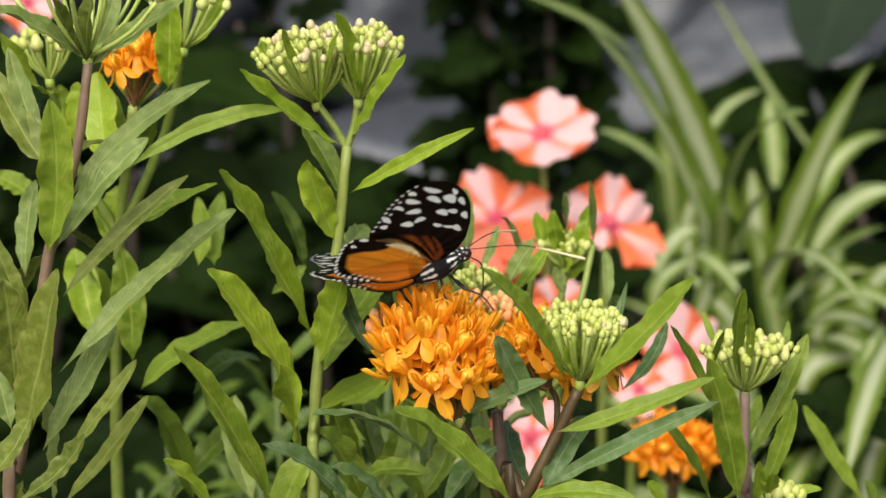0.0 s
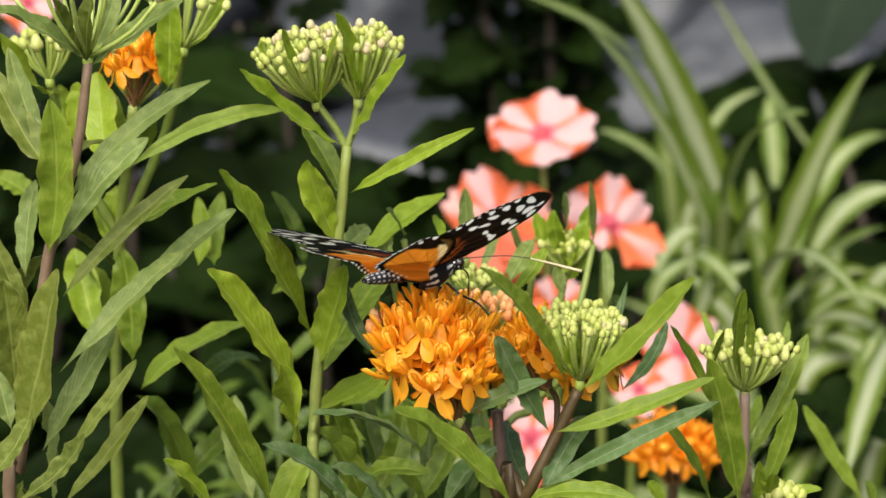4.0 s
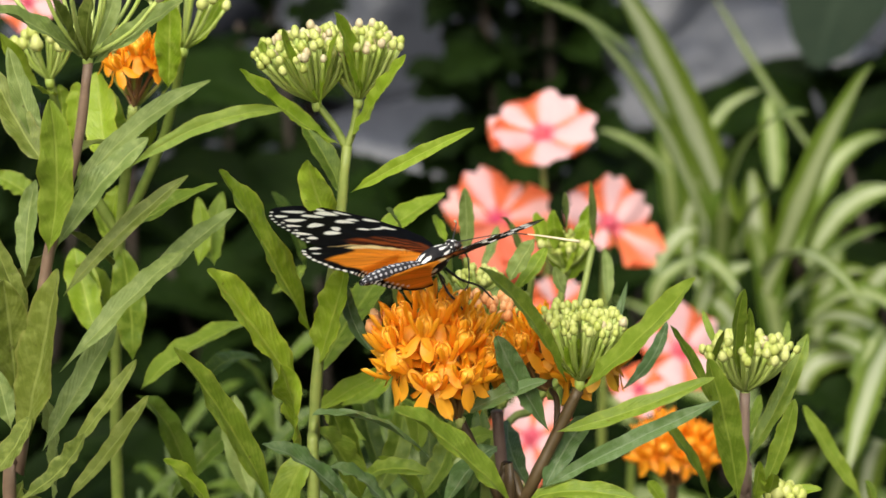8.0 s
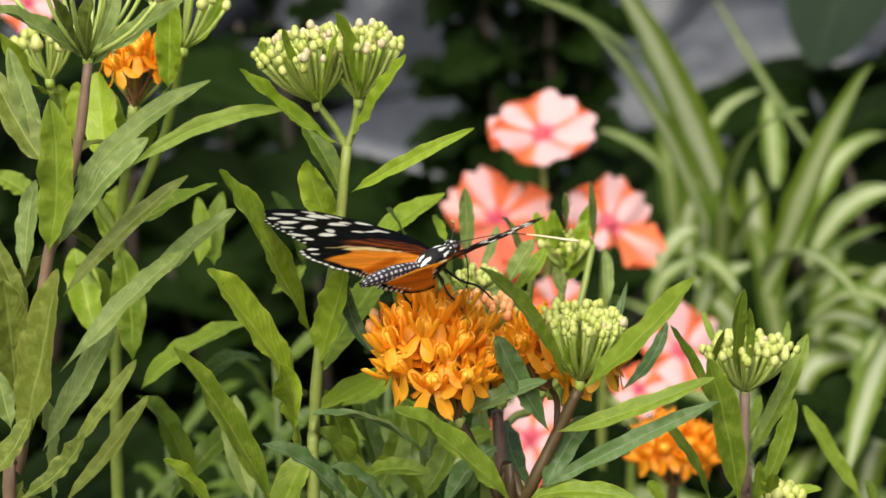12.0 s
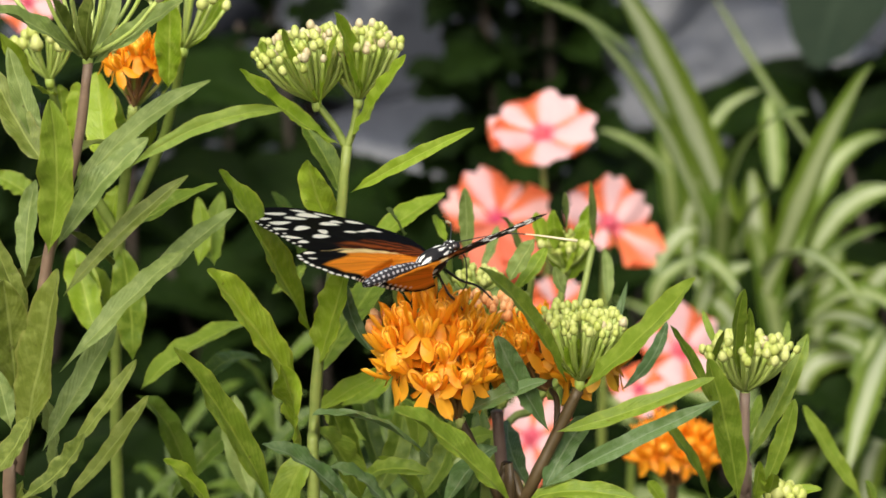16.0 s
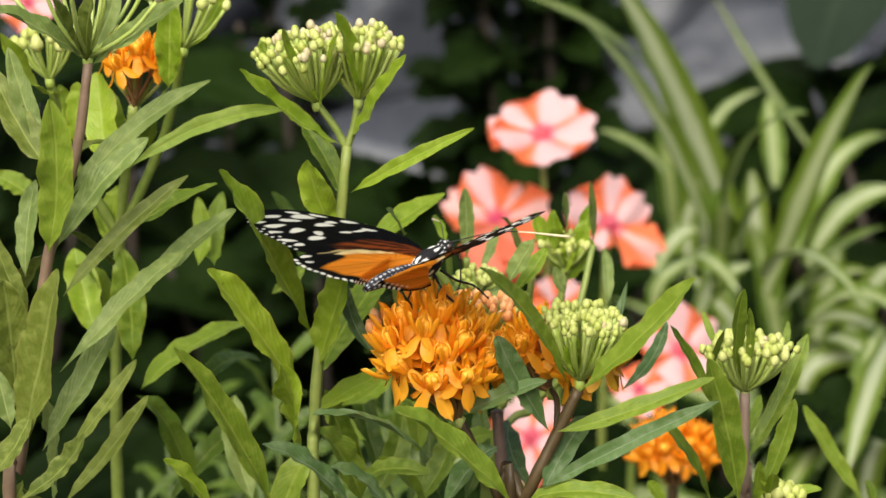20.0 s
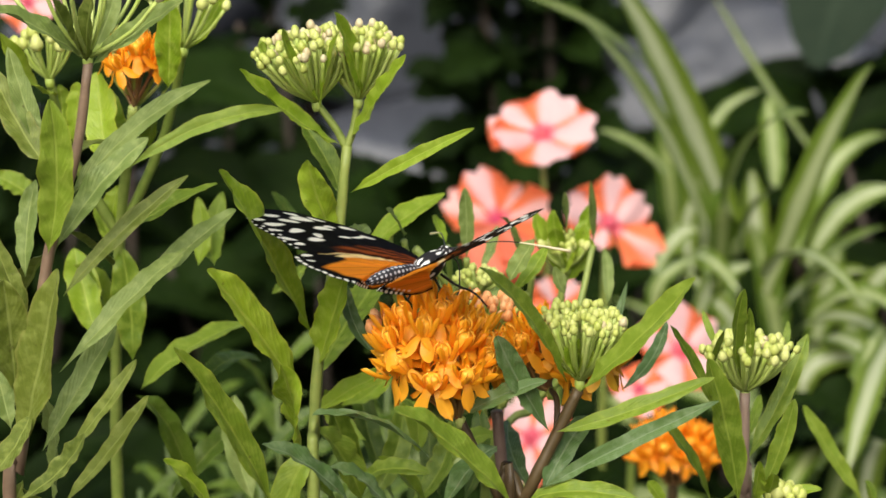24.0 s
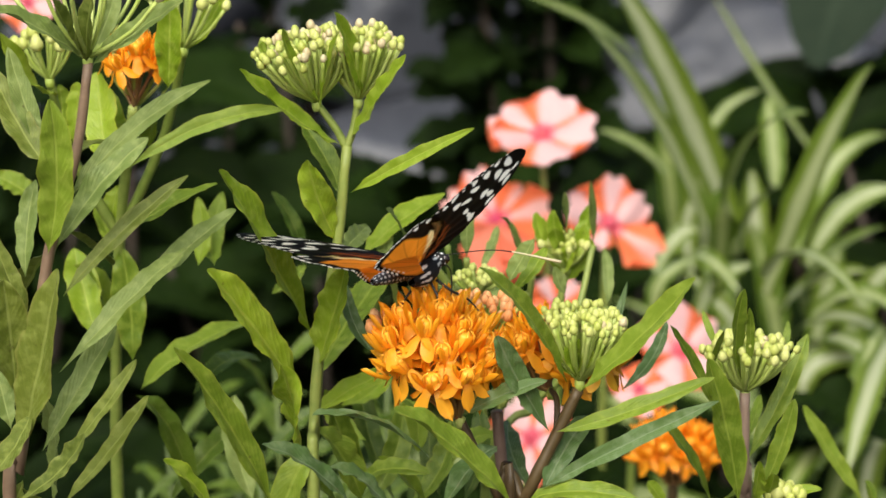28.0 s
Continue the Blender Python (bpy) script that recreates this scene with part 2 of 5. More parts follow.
def leaf(parent, base, mid, tip, width, material, roll=0.0):
    return part("leaf", leaf_mesh(base, mid, tip, width, material, roll), parent)


def strap(s):
    return min(1.0, 0.55 + 1.4 * s) * (1 - s ** 4) ** 0.8


def blade(parent, base, mid, tip, width, material, roll=0.0):
    return part("blade", leaf_mesh(base, mid, tip, width, material, roll, 22, 7, 0.35, 0.02, strap, 0.0, leaf_rng.uniform(-45, 45)), parent)


def dome_dirs(n, spread, rng):
    """Even directions over a cap of that half angle, degrees."""
    out = []
    zmin = math.cos(radians(spread))
    for i in range(n):
        z = 1 - (1 - zmin) * (i + 0.5) / n
        a = i * 2.39996 + rng.uniform(-0.25, 0.25)
        q = math.sqrt(max(0, 1 - z * z))
        out.append(Vector((q * math.cos(a), q * math.sin(a), z)))
    return out


def bud_mesh(name, length, radius, material):
    """A plump five-ribbed bud, base at the origin, along z."""
    verts, rows, cols = [], 8, 10
    for i in range(rows):
        s = i / (rows - 1)
        r = radius * math.sin(math.pi * (0.07 + 0.88 * s ** 0.85)) ** 0.55
        for j in range(cols):
            a = 2 * math.pi * j / cols
            k = 1 + 0.10 * math.cos(5 * a)
            verts.append((r * k * math.cos(a), r * k * math.sin(a), length * s))
    f = grid_faces(rows, cols, True) + [tuple(range(cols - 1, -1, -1)), tuple(range(rows * cols - cols, rows * cols))]
    return mesh_of(name, verts, f, [material])


BUD_MESH = bud_mesh("bud", 0.0033, 0.0014, BUD)
BUD_PEACH_MESH = bud_mesh("bud", 0.0033, 0.0014, BUD_PEACH)
BUD_SALMON_MESH = bud_mesh("bud", 0.0043, 0.0017, BUD_SALMON)


def aim(at, direction, scale=1.0, spin=0.0):
    q = Vector(direction).to_track_quat("Z", "Y")
    return Matrix.Translation(at) @ q.to_matrix().to_4x4() @ Matrix.Rotation(spin, 4, "Z") @ Matrix.Scale(scale, 4)


def knob(parent, base):
    """The swollen top of a stem from which the flower stalks spring."""
    b = np.array(base)
    v, f = tube_arrays([b + (0, 0, z) for z in (-0.002, -0.0008, 0.0003, 0.0009)], [0.0008, 0.0012, 0.0012, 0.0005], 9)
    return part("flower_head", mesh_of("flower_head", v, f, [PEDICEL]), parent)


def bud_umbel(parent, base, axis, reach, n, spread=62, flat=0.6, seed=1, peach=0.2, size=1.0, red=False, mesh=None, low=0.88):
    """A head of buds on a fan of stalks that spring from one point."""
    rng = random.Random(seed)
    turn = Vector(axis).to_track_quat("Z", "Y")
    head = knob(parent, base)
    ends = []
    for d in dome_dirs(n, spread, rng):
        side = math.hypot(d.x, d.y)
        l = reach * rng.uniform(low, 1.06)
        e = Vector((d.x, d.y, d.z * (1 - flat * 0.25) + 0.12 * side * flat)) * l
        knee = Vector((e.x * 0.62, e.y * 0.62, e.z * 0.48))
        pts = [Vector(base) + turn @ q for q in (Vector((0, 0, 0)), knee, e)]
        v, f = tube_arrays(smooth_path(pts, 7), [0.0005] * 6 + [0.0006], 5)
        part("flower_stalk", mesh_of("flower_stalk", v, f, [PEDICEL_RED if red else PEDICEL]), head)
        ends.append((pts[2], (pts[2] - pts[1]).normalized()))
    for at, d in ends:
        up = (d + Vector((0, 0, 0.9))).normalized()
        me = mesh or (BUD_PEACH_MESH if rng.random() < peach else BUD_MESH)
        part("bud", me, head, aim(at - up * 0.0004, up, size * rng.uniform(0.8, 1.12), rng.uniform(0, 6)))
    return head


def floret_mesh(petal, hood, spread=1.0):
    """One milkweed floret: five petals bent back, five upright hoods with horns, a short column."""
    verts, faces, uvs, slots = [], [], [], []

    def add(v, f, uv, s):
        o = len(verts)
        verts.extend(v)
        uvs.extend(uv)
        faces.extend(tuple(i + o for i in q) for q in f)
        slots.extend([s] * len(f))

    rows, cols = 11, 5
    for k in range(5):
        a = 2 * math.pi * k / 5 + 0.1 * math.sin(k * 3.7)
        ca, sa = math.cos(a), math.sin(a)
        v, uv = [], []
        flare = 0.75 + 0.35 * math.sin(k * 2.1 + 1)
        rr, zz = 0.0011, 0.0
        for i in range(rows):
            s = i / (rows - 1)
            # runs out, turns back down along the stalk, and lifts its tip
            ang = radians(5 + 56 * min(1, s * 2.2) - 70 * max(0, s - 0.4) * flare * spread)
            if i:
                rr += 0.0066 / (rows - 1) * math.cos(ang)
                zz -= 0.0066 / (rows - 1) * math.sin(ang)
            w = 0.00150 * (0.40 + 0.60 * min(1, s * 1.8)) * math.sqrt(max(0.0, 1 - max(0, (s - 0.5) / 0.5) ** 2.0)) + 0.00004
            for j in range(cols):
                u = 2 * j / (cols - 1) - 1
                x, y, z = rr - 0.0006 * u * u, w * u, zz + 0.0002 * u * u
                v.append((x * ca - y * sa, x * sa + y * ca, z))
                uv.append((0.5 + 0.5 * u, s))
        add(v, grid_faces(rows, cols), uv, 0)
    for k in range(5):
        a = 2 * math.pi * (k + 0.5) / 5
        ca, sa = math.cos(a), math.sin(a)
        v, uv, rows2, cols2 = [], [], 9, 9
        for i in range(rows2):
            s = i / (rows2 - 1)
            r0 = 0.0010 + 0.0019 * s + 0.0004 * math.sin(s * math.pi)
            w = 0.00094 * (0.5 + 0.5 * min(1, s * 1.5)) * math.sqrt(max(0.02, 1 - max(0, (s - 0.6) / 0.4) ** 2.4))
            for j in range(cols2):
                q = -1 + 2 * j / (cols2 - 1)
                x = r0 + 0.0010 * (1 - abs(q) ** 1.6)
                y = w * q * (1 if abs(q) < 0.9 else 0.8)
                v.append((x * ca - y * sa, x * sa + y * ca, 0.0004 + 0.0052 * s - 0.0006 * s * q * q))
                uv.append((0.5 + 0.5 * q, s))
        add(v, grid_faces(rows2, cols2), uv, 1)
        # horn
        hp = [Vector((0.0015, 0, 0.0012)), Vector((0.0016, 0, 0.0036)), Vector((0.0005, 0, 0.0046))]
        hv, hf = tube_arrays(smooth_path(hp, 6), [0.00032, 0.0003, 0.00028, 0.00024, 0.0002, 0.0001], 5)
        hv = [(p[0] * ca - p[1] * sa, p[0] * sa + p[1] * ca, p[2]) for p in hv]
        add(hv, hf, [(0.5, 0.2)] * len(hv), 2)
    cv, cf = tube_arrays([(0, 0, -0.0006), (0, 0, 0.001), (0, 0, 0.0032), (0, 0, 0.0036)], [0.0010, 0.0010, 0.0014, 0.0010], 10)
    add(cv, cf, [(0.5, 0.2)] * len(cv), 2)
    return mesh_of("floret", verts, faces, [petal, hood, COLUMN], uvs, True, slots)


FLORET = floret_mesh(PETAL, HOOD)
FLORET_RED = floret_mesh(PETAL, HOOD_RED)
FLORET_DEEP = floret_mesh(HOOD_RED, HOOD_RED)


def flower_umbel(parent, base, centre, radius, n, seed, spread=105, scale=1.0, red_share=0.45, meshes=None, squash=0.8):
    rng = random.Random(seed)
    head = knob(parent, base)
    spots = []
    c, b = Vector(centre), Vector(base)
    for d in dome_dirs(n, spread, rng):
        at = c + Vector((d.x, d.y, d.z * squash)) * radius * rng.uniform(0.78, 1.1)
        out = (d + Vector((rng.uniform(-0.4, 0.4), rng.uniform(-0.4, 0.4), 1.25))).normalized()
        v, f = tube_arrays(smooth_path([b, b * 0.45 + at * 0.55 - out * 0.004, at], 7), [0.00045] * 7, 5)
        part("flower_stalk", mesh_of("flower_stalk", v, f, [PEDICEL_RED]), head)
        spots.append((at, out))
    for at, out in spots:
        me = rng.choice(meshes) if meshes else (FLORET_RED if rng.random() < red_share else FLORET)
        part("floret", me, head, aim(at, out, scale * rng.uniform(0.86, 1.1), rng.uniform(0, 6)))
    return head


# ---- ground and rocks ----
def ground():
    n, half = 90, 60.0
    g = np.linspace(-1, 1, n)
    axis = np.sign(g) * (np.abs(g) ** 3.2) * half
    verts = []
    for y in axis:
        for x in axis:
            r = math.hypot(x, y)
            h = 0.02 * noise.noise((x * 3.1, y * 3.1, 0.4)) + 0.008 * noise.noise((x * 14, y * 14, 2.0))
            verts.append((x, y, h * max(0.2, 1 - r / 30)))
    ob = new("ground", mesh_of("ground", verts, grid_faces(n, n), [SOIL]))
    tagged(ob, "dark moist soil of the flower bed", "ground", kind="structure")


ground()


def rock(at, size, seed, turn=0.0):
    rng = random.Random(seed)
    bm = bmesh.new()
    bmesh.ops.create_icosphere(bm, subdivisions=4, radius=1.0)
    off = Vector((rng.uniform(0, 50), rng.uniform(0, 50), rng.uniform(0, 50)))
    planes = [Vector((rng.gauss(0, 1), rng.gauss(0, 1), rng.gauss(0, 0.8))).normalized() for _ in range(13)]
    cut = [rng.uniform(0.62, 0.85) for _ in planes]
    for v in bm.verts:
        p = v.co.copy()
        for nrm, d in zip(planes, cut):
            k = p.dot(nrm) - d
            if k > 0:
                p -= nrm * k * 0.93
        p *= 1 + 0.05 * noise.noise(p * 3 + off) + 0.02 * noise.noise(p * 9 + off)
        v.co = Vector((p.x * size[0], p.y * size[1], p.z * size[2]))
    me = bpy.data.meshes.new("rock")
    bm.to_mesh(me)
    bm.free()
    me.materials.append(ROCK)
    me.polygons.foreach_set("use_smooth", np.ones(len(me.polygons), dtype=bool))
    ob = new("rock", me)
    ob.matrix_basis = pose(*at, 0, 0, turn)
    return tagged(ob, "large grey slate boulder behind the flower bed", "rock", "boulders of the rock bank")


def bank():
    """The earth bank on which the boulders lie."""
    n, m = 40, 60
    verts = []
    for i in range(n):
        s = i / (n - 1)
        for j in range(m):
            x = -2.4 + 4.8 * j / (m - 1)
            verts.append((x, 1.7 + 1.6 * s, -0.05 + 1.1 * s ** 0.8 + 0.05 * noise.noise((x * 4, s * 8, 1.0))))
    verts += [(x, 4.2, -0.05) for x in np.linspace(-2.4, 2.4, m)]
    ob = new("bank", mesh_of("bank", verts, grid_faces(n + 1, m), [SOIL]))
    tagged(ob, "bank of dark earth under the boulders", "bank", kind="structure")


bank()
rock_rng = random.Random(3)
for row, (y, z, n) in enumerate(((1.65, 0.06, 15), (1.8, 0.2, 14), (1.95, 0.33, 15), (2.12, 0.47, 14), (2.35, 0.62, 13), (2.6, 0.8, 12))):
    for i in range(n):
        x = -1.3 + 2.6 * (i + 0.5 * (row % 2)) / (n - 1) + rock_rng.uniform(-0.05, 0.05)
        s = rock_rng.uniform(0.095, 0.145)
        rock((x, y + rock_rng.uniform(-0.04, 0.04), z + rock_rng.uniform(-0.04, 0.03)),
             (s * 1.3, s * 0.95, s * 0.95), 40 + row * 20 + i, rock_rng.uniform(0, 180))

# ---- the milkweed plants ----
def milkweed(label, at):
    return thing("milkweed", label, "plant", at, "milkweed plants in the bed")


plant = milkweed("tall green milkweed stalk with long lance-shaped leaves, budding at the top", (-0.075, 0.03, 0))
stem(plant, [(-0.0904, 0.03, -0.01), (-0.0933, 0.012, 0.2646), (-0.0972, 0, 0.5291), (-0.0946, 0, 0.5513), (-0.0879, 0, 0.5963), (-0.0808, 0, 0.6216), (-0.0778, 0, 0.6416)], 0.0017, 0.0011, STEM_ROSE)
leaf(plant, (-0.0948, 0, 0.5539), (-0.0889, -0.006, 0.5758), (-0.0839, -0.012, 0.5976), 0.0104, LEAF_OLIVE)
leaf(plant, (-0.0868, -0.006, 0.5999), (-0.084, -0.0105, 0.6169), (-0.0847, -0.015, 0.6354), 0.0081, LEAF)
leaf(plant, (-0.0831, 0, 0.6105), (-0.0692, 0.01, 0.625), (-0.0524, 0.02, 0.6351), 0.0053, LEAF_PALE, 10)
leaf(plant, (-0.085, -0.005, 0.601), (-0.0757, -0.0025, 0.6144), (-0.0649, 0, 0.6248), 0.0065, LEAF_PALE)
leaf(plant, (-0.0843, 0, 0.5893), (-0.0722, 0.005, 0.6024), (-0.057, 0.01, 0.6149), 0.0043, LEAF_OLIVE)
leaf(plant, (-0.0785, 0.01, 0.5977), (-0.0659, 0.02, 0.6044), (-0.0519, 0.03, 0.61), 0.0057, LEAF, -20)
leaf(plant, (-0.0855, 0, 0.572), (-0.0691, 0.01, 0.588), (-0.0583, 0.02, 0.5966), 0.0061, LEAF_PALE)
leaf(plant, (-0.0701, 0.02, 0.5861), (-0.0589, 0.0275, 0.5953), (-0.0479, 0.035, 0.603), 0.0057, LEAF_PALE)
leaf(plant, (-0.0897, 0, 0.5539), (-0.0807, 0.0075, 0.5691), (-0.0742, 0.015, 0.5799), 0.0063, LEAF_PALE)
leaf(plant, (-0.0828, -0.01, 0.5563), (-0.0745, -0.01, 0.5665), (-0.0674, -0.01, 0.5771), 0.0037, LEAF_OLIVE)
leaf(plant, (-0.0936, -0.015, 0.546), (-0.0833, -0.0175, 0.5543), (-0.078, -0.02, 0.5627), 0.0056, LEAF_OLIVE)
leaf(plant, (-0.0855, 0, 0.5415), (-0.0738, 0, 0.5552), (-0.0657, 0, 0.5668), 0.0045, LEAF_OLIVE)
leaf(plant, (-0.0885, 0.005, 0.6209), (-0.0927, 0.0075, 0.6307), (-0.0966, 0.01, 0.6437), 0.0051, LEAF_PALE)
leaf(plant, (-0.0877, 0, 0.6191), (-0.0939, 0.006, 0.6264), (-0.1019, 0.012, 0.6402), 0.0071, LEAF_OLIVE)
leaf(plant, (-0.0933, 0.006, 0.5927), (-0.0931, 0.009, 0.603), (-0.0913, 0.012, 0.6137), 0.0051, LEAF_PALE)
leaf(plant, (-0.0922, 0.002, 0.5832), (-0.0959, 0.001, 0.5917), (-0.1007, 0, 0.6052), 0.0048, LEAF_OLIVE)
leaf(plant, (-0.0953, 0, 0.5668), (-0.0956, -0.005, 0.582), (-0.0963, -0.01, 0.595), 0.0089, LEAF_OLIVE)
leaf(plant, (-0.0973, 0.006, 0.5577), (-0.0996, 0.008, 0.5664), (-0.1022, 0.01, 0.5764), 0.0056, LEAF_PALE)
leaf(plant, (-0.0788, 0, 0.6423), (-0.0874, -0.0075, 0.6497), (-0.0973, -0.015, 0.655), 0.0068, LEAF_PALE)
leaf(plant, (-0.0773, 0, 0.6406), (-0.0669, -0.004, 0.6486), (-0.0562, -0.008, 0.6560), 0.0062, LEAF_PALE)
leaf(plant, (-0.0826, 0.01, 0.6163), (-0.0816, 0.025, 0.6192), (-0.0707, 0.04, 0.6177), 0.0039, LEAF_OLIVE)
leaf(plant, (-0.0913, 0, 0.5643), (-0.0953, -0.01, 0.5563), (-0.1003, -0.02, 0.5524), 0.0057, LEAF_OLIVE)
leaf(plant, (-0.0912, 0.01, 0.5672), (-0.0888, 0.02, 0.5505), (-0.0909, 0.03, 0.5352), 0.0067, LEAF_PALE)
leaf(plant, (-0.0893, 0.015, 0.5962), (-0.0941, 0.0275, 0.59), (-0.0998, 0.04, 0.5769), 0.0060, LEAF_OLIVE)
leaf(plant, (-0.0872, 0.015, 0.6027), (-0.0828, 0.0325, 0.5957), (-0.0781, 0.05, 0.5872), 0.0052, LEAF_OLIVE)
leaf(plant, (-0.0942, 0, 0.5474), (-0.0969, 0, 0.5409), (-0.1034, 0, 0.533), 0.0063, LEAF_OLIVE)
leaf(plant, (-0.0945, 0, 0.5461), (-0.0893, 0.01, 0.5343), (-0.0827, 0.02, 0.5277), 0.0063, LEAF_OLIVE)
bud_umbel(plant, (-0.0779, 0, 0.6423), (0.02, -0.05, 1), 0.024, 12, 55, 0.3, 5, 0.5)
leaf(plant, (-0.0778, -0.002, 0.6420), (-0.0772, -0.006, 0.6500), (-0.0752, -0.010, 0.6590), 0.0050, LEAF_OLIVE)
leaf(plant, (-0.0780, -0.002, 0.6420), (-0.0812, -0.008, 0.6490), (-0.0838, -0.014, 0.6570), 0.0056, LEAF_OLIVE)
leaf(plant, (-0.0776, 0.002, 0.6420), (-0.0742, 0.004, 0.6500), (-0.0716, 0.006, 0.6580), 0.0048, LEAF_PALE)

plant = milkweed("bushy milkweed with one small orange flower head and pale buds", (-0.09, 0.14, 0))
stem(plant, [(-0.0775, 0.14, -0.01), (-0.08, 0.122, 0.245), (-0.0834, 0.11, 0.49), (-0.0829, 0.1, 0.5447), (-0.0803, 0.09, 0.5871), (-0.075, 0.075, 0.6217)], 0.0018, 0.0013, STEM_GREEN)
stem(plant, [(-0.0803, 0.09, 0.5871), (-0.0922, 0.085, 0.6105), (-0.0957, 0.08, 0.6279)], 0.0014, 0.0010, STEM_GREEN)
stem(plant, [(-0.0803, 0.09, 0.5871), (-0.0681, 0.08, 0.614), (-0.0622, 0.07, 0.6367)], 0.0014, 0.0010, STEM_GREEN)
leaf(plant, (-0.0652, 0.06, 0.628), (-0.0646, 0.0575, 0.6388), (-0.0642, 0.055, 0.6511), 0.0067, LEAF_YELLOW)
leaf(plant, (-0.0811, 0.07, 0.6072), (-0.0827, 0.075, 0.6182), (-0.0841, 0.08, 0.6296), 0.0091, LEAF_YELLOW)
leaf(plant, (-0.0903, 0.08, 0.6113), (-0.0892, 0.08, 0.621), (-0.0889, 0.08, 0.6272), 0.0047, LEAF_YELLOW)
leaf(plant, (-0.0785, 0.08, 0.6099), (-0.081, 0.085, 0.6161), (-0.0827, 0.09, 0.6239), 0.0070, LEAF_YELLOW)
leaf(plant, (-0.0616, 0.07, 0.636), (-0.0561, 0.07, 0.6428), (-0.0526, 0.07, 0.6496), 0.0055, LEAF_YELLOW)
leaf(plant, (-0.0941, 0.08, 0.6245), (-0.0984, 0.07, 0.6278), (-0.1049, 0.06, 0.6412), 0.0063, LEAF_YELLOW)
leaf(plant, (-0.0941, 0.09, 0.614), (-0.094, 0.09, 0.6197), (-0.0946, 0.09, 0.6253), 0.0051, LEAF_YELLOW)
leaf(plant, (-0.0744, 0.05, 0.6102), (-0.0567, 0.055, 0.62), (-0.0378, 0.06, 0.623), 0.0043, LEAF, 25)
leaf(plant, (-0.0658, 0.07, 0.6278), (-0.0713, 0.085, 0.6168), (-0.0734, 0.1, 0.6084), 0.0056, LEAF_YELLOW)
leaf(plant, (-0.0813, 0.09, 0.5871), (-0.0819, 0.09, 0.5942), (-0.0797, 0.09, 0.5999), 0.0051, LEAF_YELLOW)
leaf(plant, (-0.0799, 0.09, 0.5857), (-0.0839, 0.095, 0.5877), (-0.087, 0.1, 0.5955), 0.0051, LEAF_YELLOW)
leaf(plant, (-0.0776, 0.09, 0.5556), (-0.078, 0.09, 0.57), (-0.0799, 0.09, 0.5843), 0.0084, LEAF)
leaf(plant, (-0.1026, 0.1, 0.5955), (-0.1068, 0.1, 0.5983), (-0.1124, 0.1, 0.6012), 0.0063, LEAF)
leaf(plant, (-0.0919, 0.09, 0.58), (-0.0861, 0.1, 0.5709), (-0.0845, 0.11, 0.5514), 0.0085, LEAF_YELLOW)
leaf(plant, (-0.0866, 0.09, 0.5613), (-0.0898, 0.095, 0.5719), (-0.093, 0.1, 0.5825), 0.0085, LEAF_YELLOW)
leaf(plant, (-0.0617, 0.1, 0.5782), (-0.0606, 0.105, 0.5845), (-0.0623, 0.11, 0.5939), 0.0051, LEAF_YELLOW)
leaf(plant, (-0.0575, 0.1, 0.5782), (-0.0588, 0.11, 0.5837), (-0.0565, 0.12, 0.5937), 0.0058, LEAF)
leaf(plant, (-0.0433, 0.1, 0.5709), (-0.0393, 0.105, 0.5729), (-0.0351, 0.11, 0.5764), 0.0037, LEAF)
flower_umbel(plant, (-0.0751, 0.075, 0.6214), (-0.0743, 0.075, 0.6306), 0.0072, 8, 21, 80, 0.9, meshes=[FLORET_DEEP])
bud_umbel(plant, (-0.0957, 0.08, 0.6276), (-0.05, 0, 1), 0.012, 18, 42, 0.4, 6, 0.1)
bud_umbel(plant, (-0.0623, 0.07, 0.6363), (0.1, 0, 1), 0.016, 16, 40, 0.4, 7, 0.1)
bud_umbel(plant, (-0.0749, 0.08, 0.621), (0.1, 0, 1), 0.02, 10, 42, 0.4, 8, 0.1)

plant = milkweed("upright milkweed with two pale green bud heads on a forked top", (-0.027, 0.06, 0))
stem(plant, [(-0.0281, 0.06, -0.01), (-0.029, 0.042, 0.2598), (-0.0302, 0.03, 0.5196), (-0.03, 0.03, 0.5521), (-0.0283, 0.03, 0.5736), (-0.0245, 0.03, 0.5948), (-0.022, 0.03, 0.6188)], 0.0016, 0.0012, STEM_GREEN)
stem(plant, [(-0.0222, 0.03, 0.6183), (-0.0248, 0.03, 0.6231), (-0.0292, 0.03, 0.629)], 0.0010, 0.0008, STEM_GREEN)
stem(plant, [(-0.0222, 0.03, 0.6183), (-0.0206, 0.03, 0.6224), (-0.0194, 0.03, 0.6296)], 0.0010, 0.0008, STEM_GREEN)
leaf(plant, (-0.0243, 0.03, 0.5962), (-0.0285, 0.025, 0.6069), (-0.0306, 0.02, 0.617), 0.0072, LEAF_YELLOW)
leaf(plant, (-0.0236, 0.045, 0.6043), (-0.0275, 0.0525, 0.6119), (-0.0339, 0.06, 0.6207), 0.0056, LEAF)
leaf(plant, (-0.0213, 0.03, 0.6078), (-0.0089, 0.025, 0.6156), (0.007, 0.02, 0.6242), 0.0034, LEAF_YELLOW, 30)
leaf(plant, (-0.0298, 0.03, 0.5736), (-0.0401, 0.015, 0.5975), (-0.0495, 0, 0.6175), 0.0102, LEAF_YELLOW)
leaf(plant, (-0.0322, 0.02, 0.5624), (-0.0432, 0.01, 0.5809), (-0.0524, 0, 0.5952), 0.0099, LEAF_YELLOW)
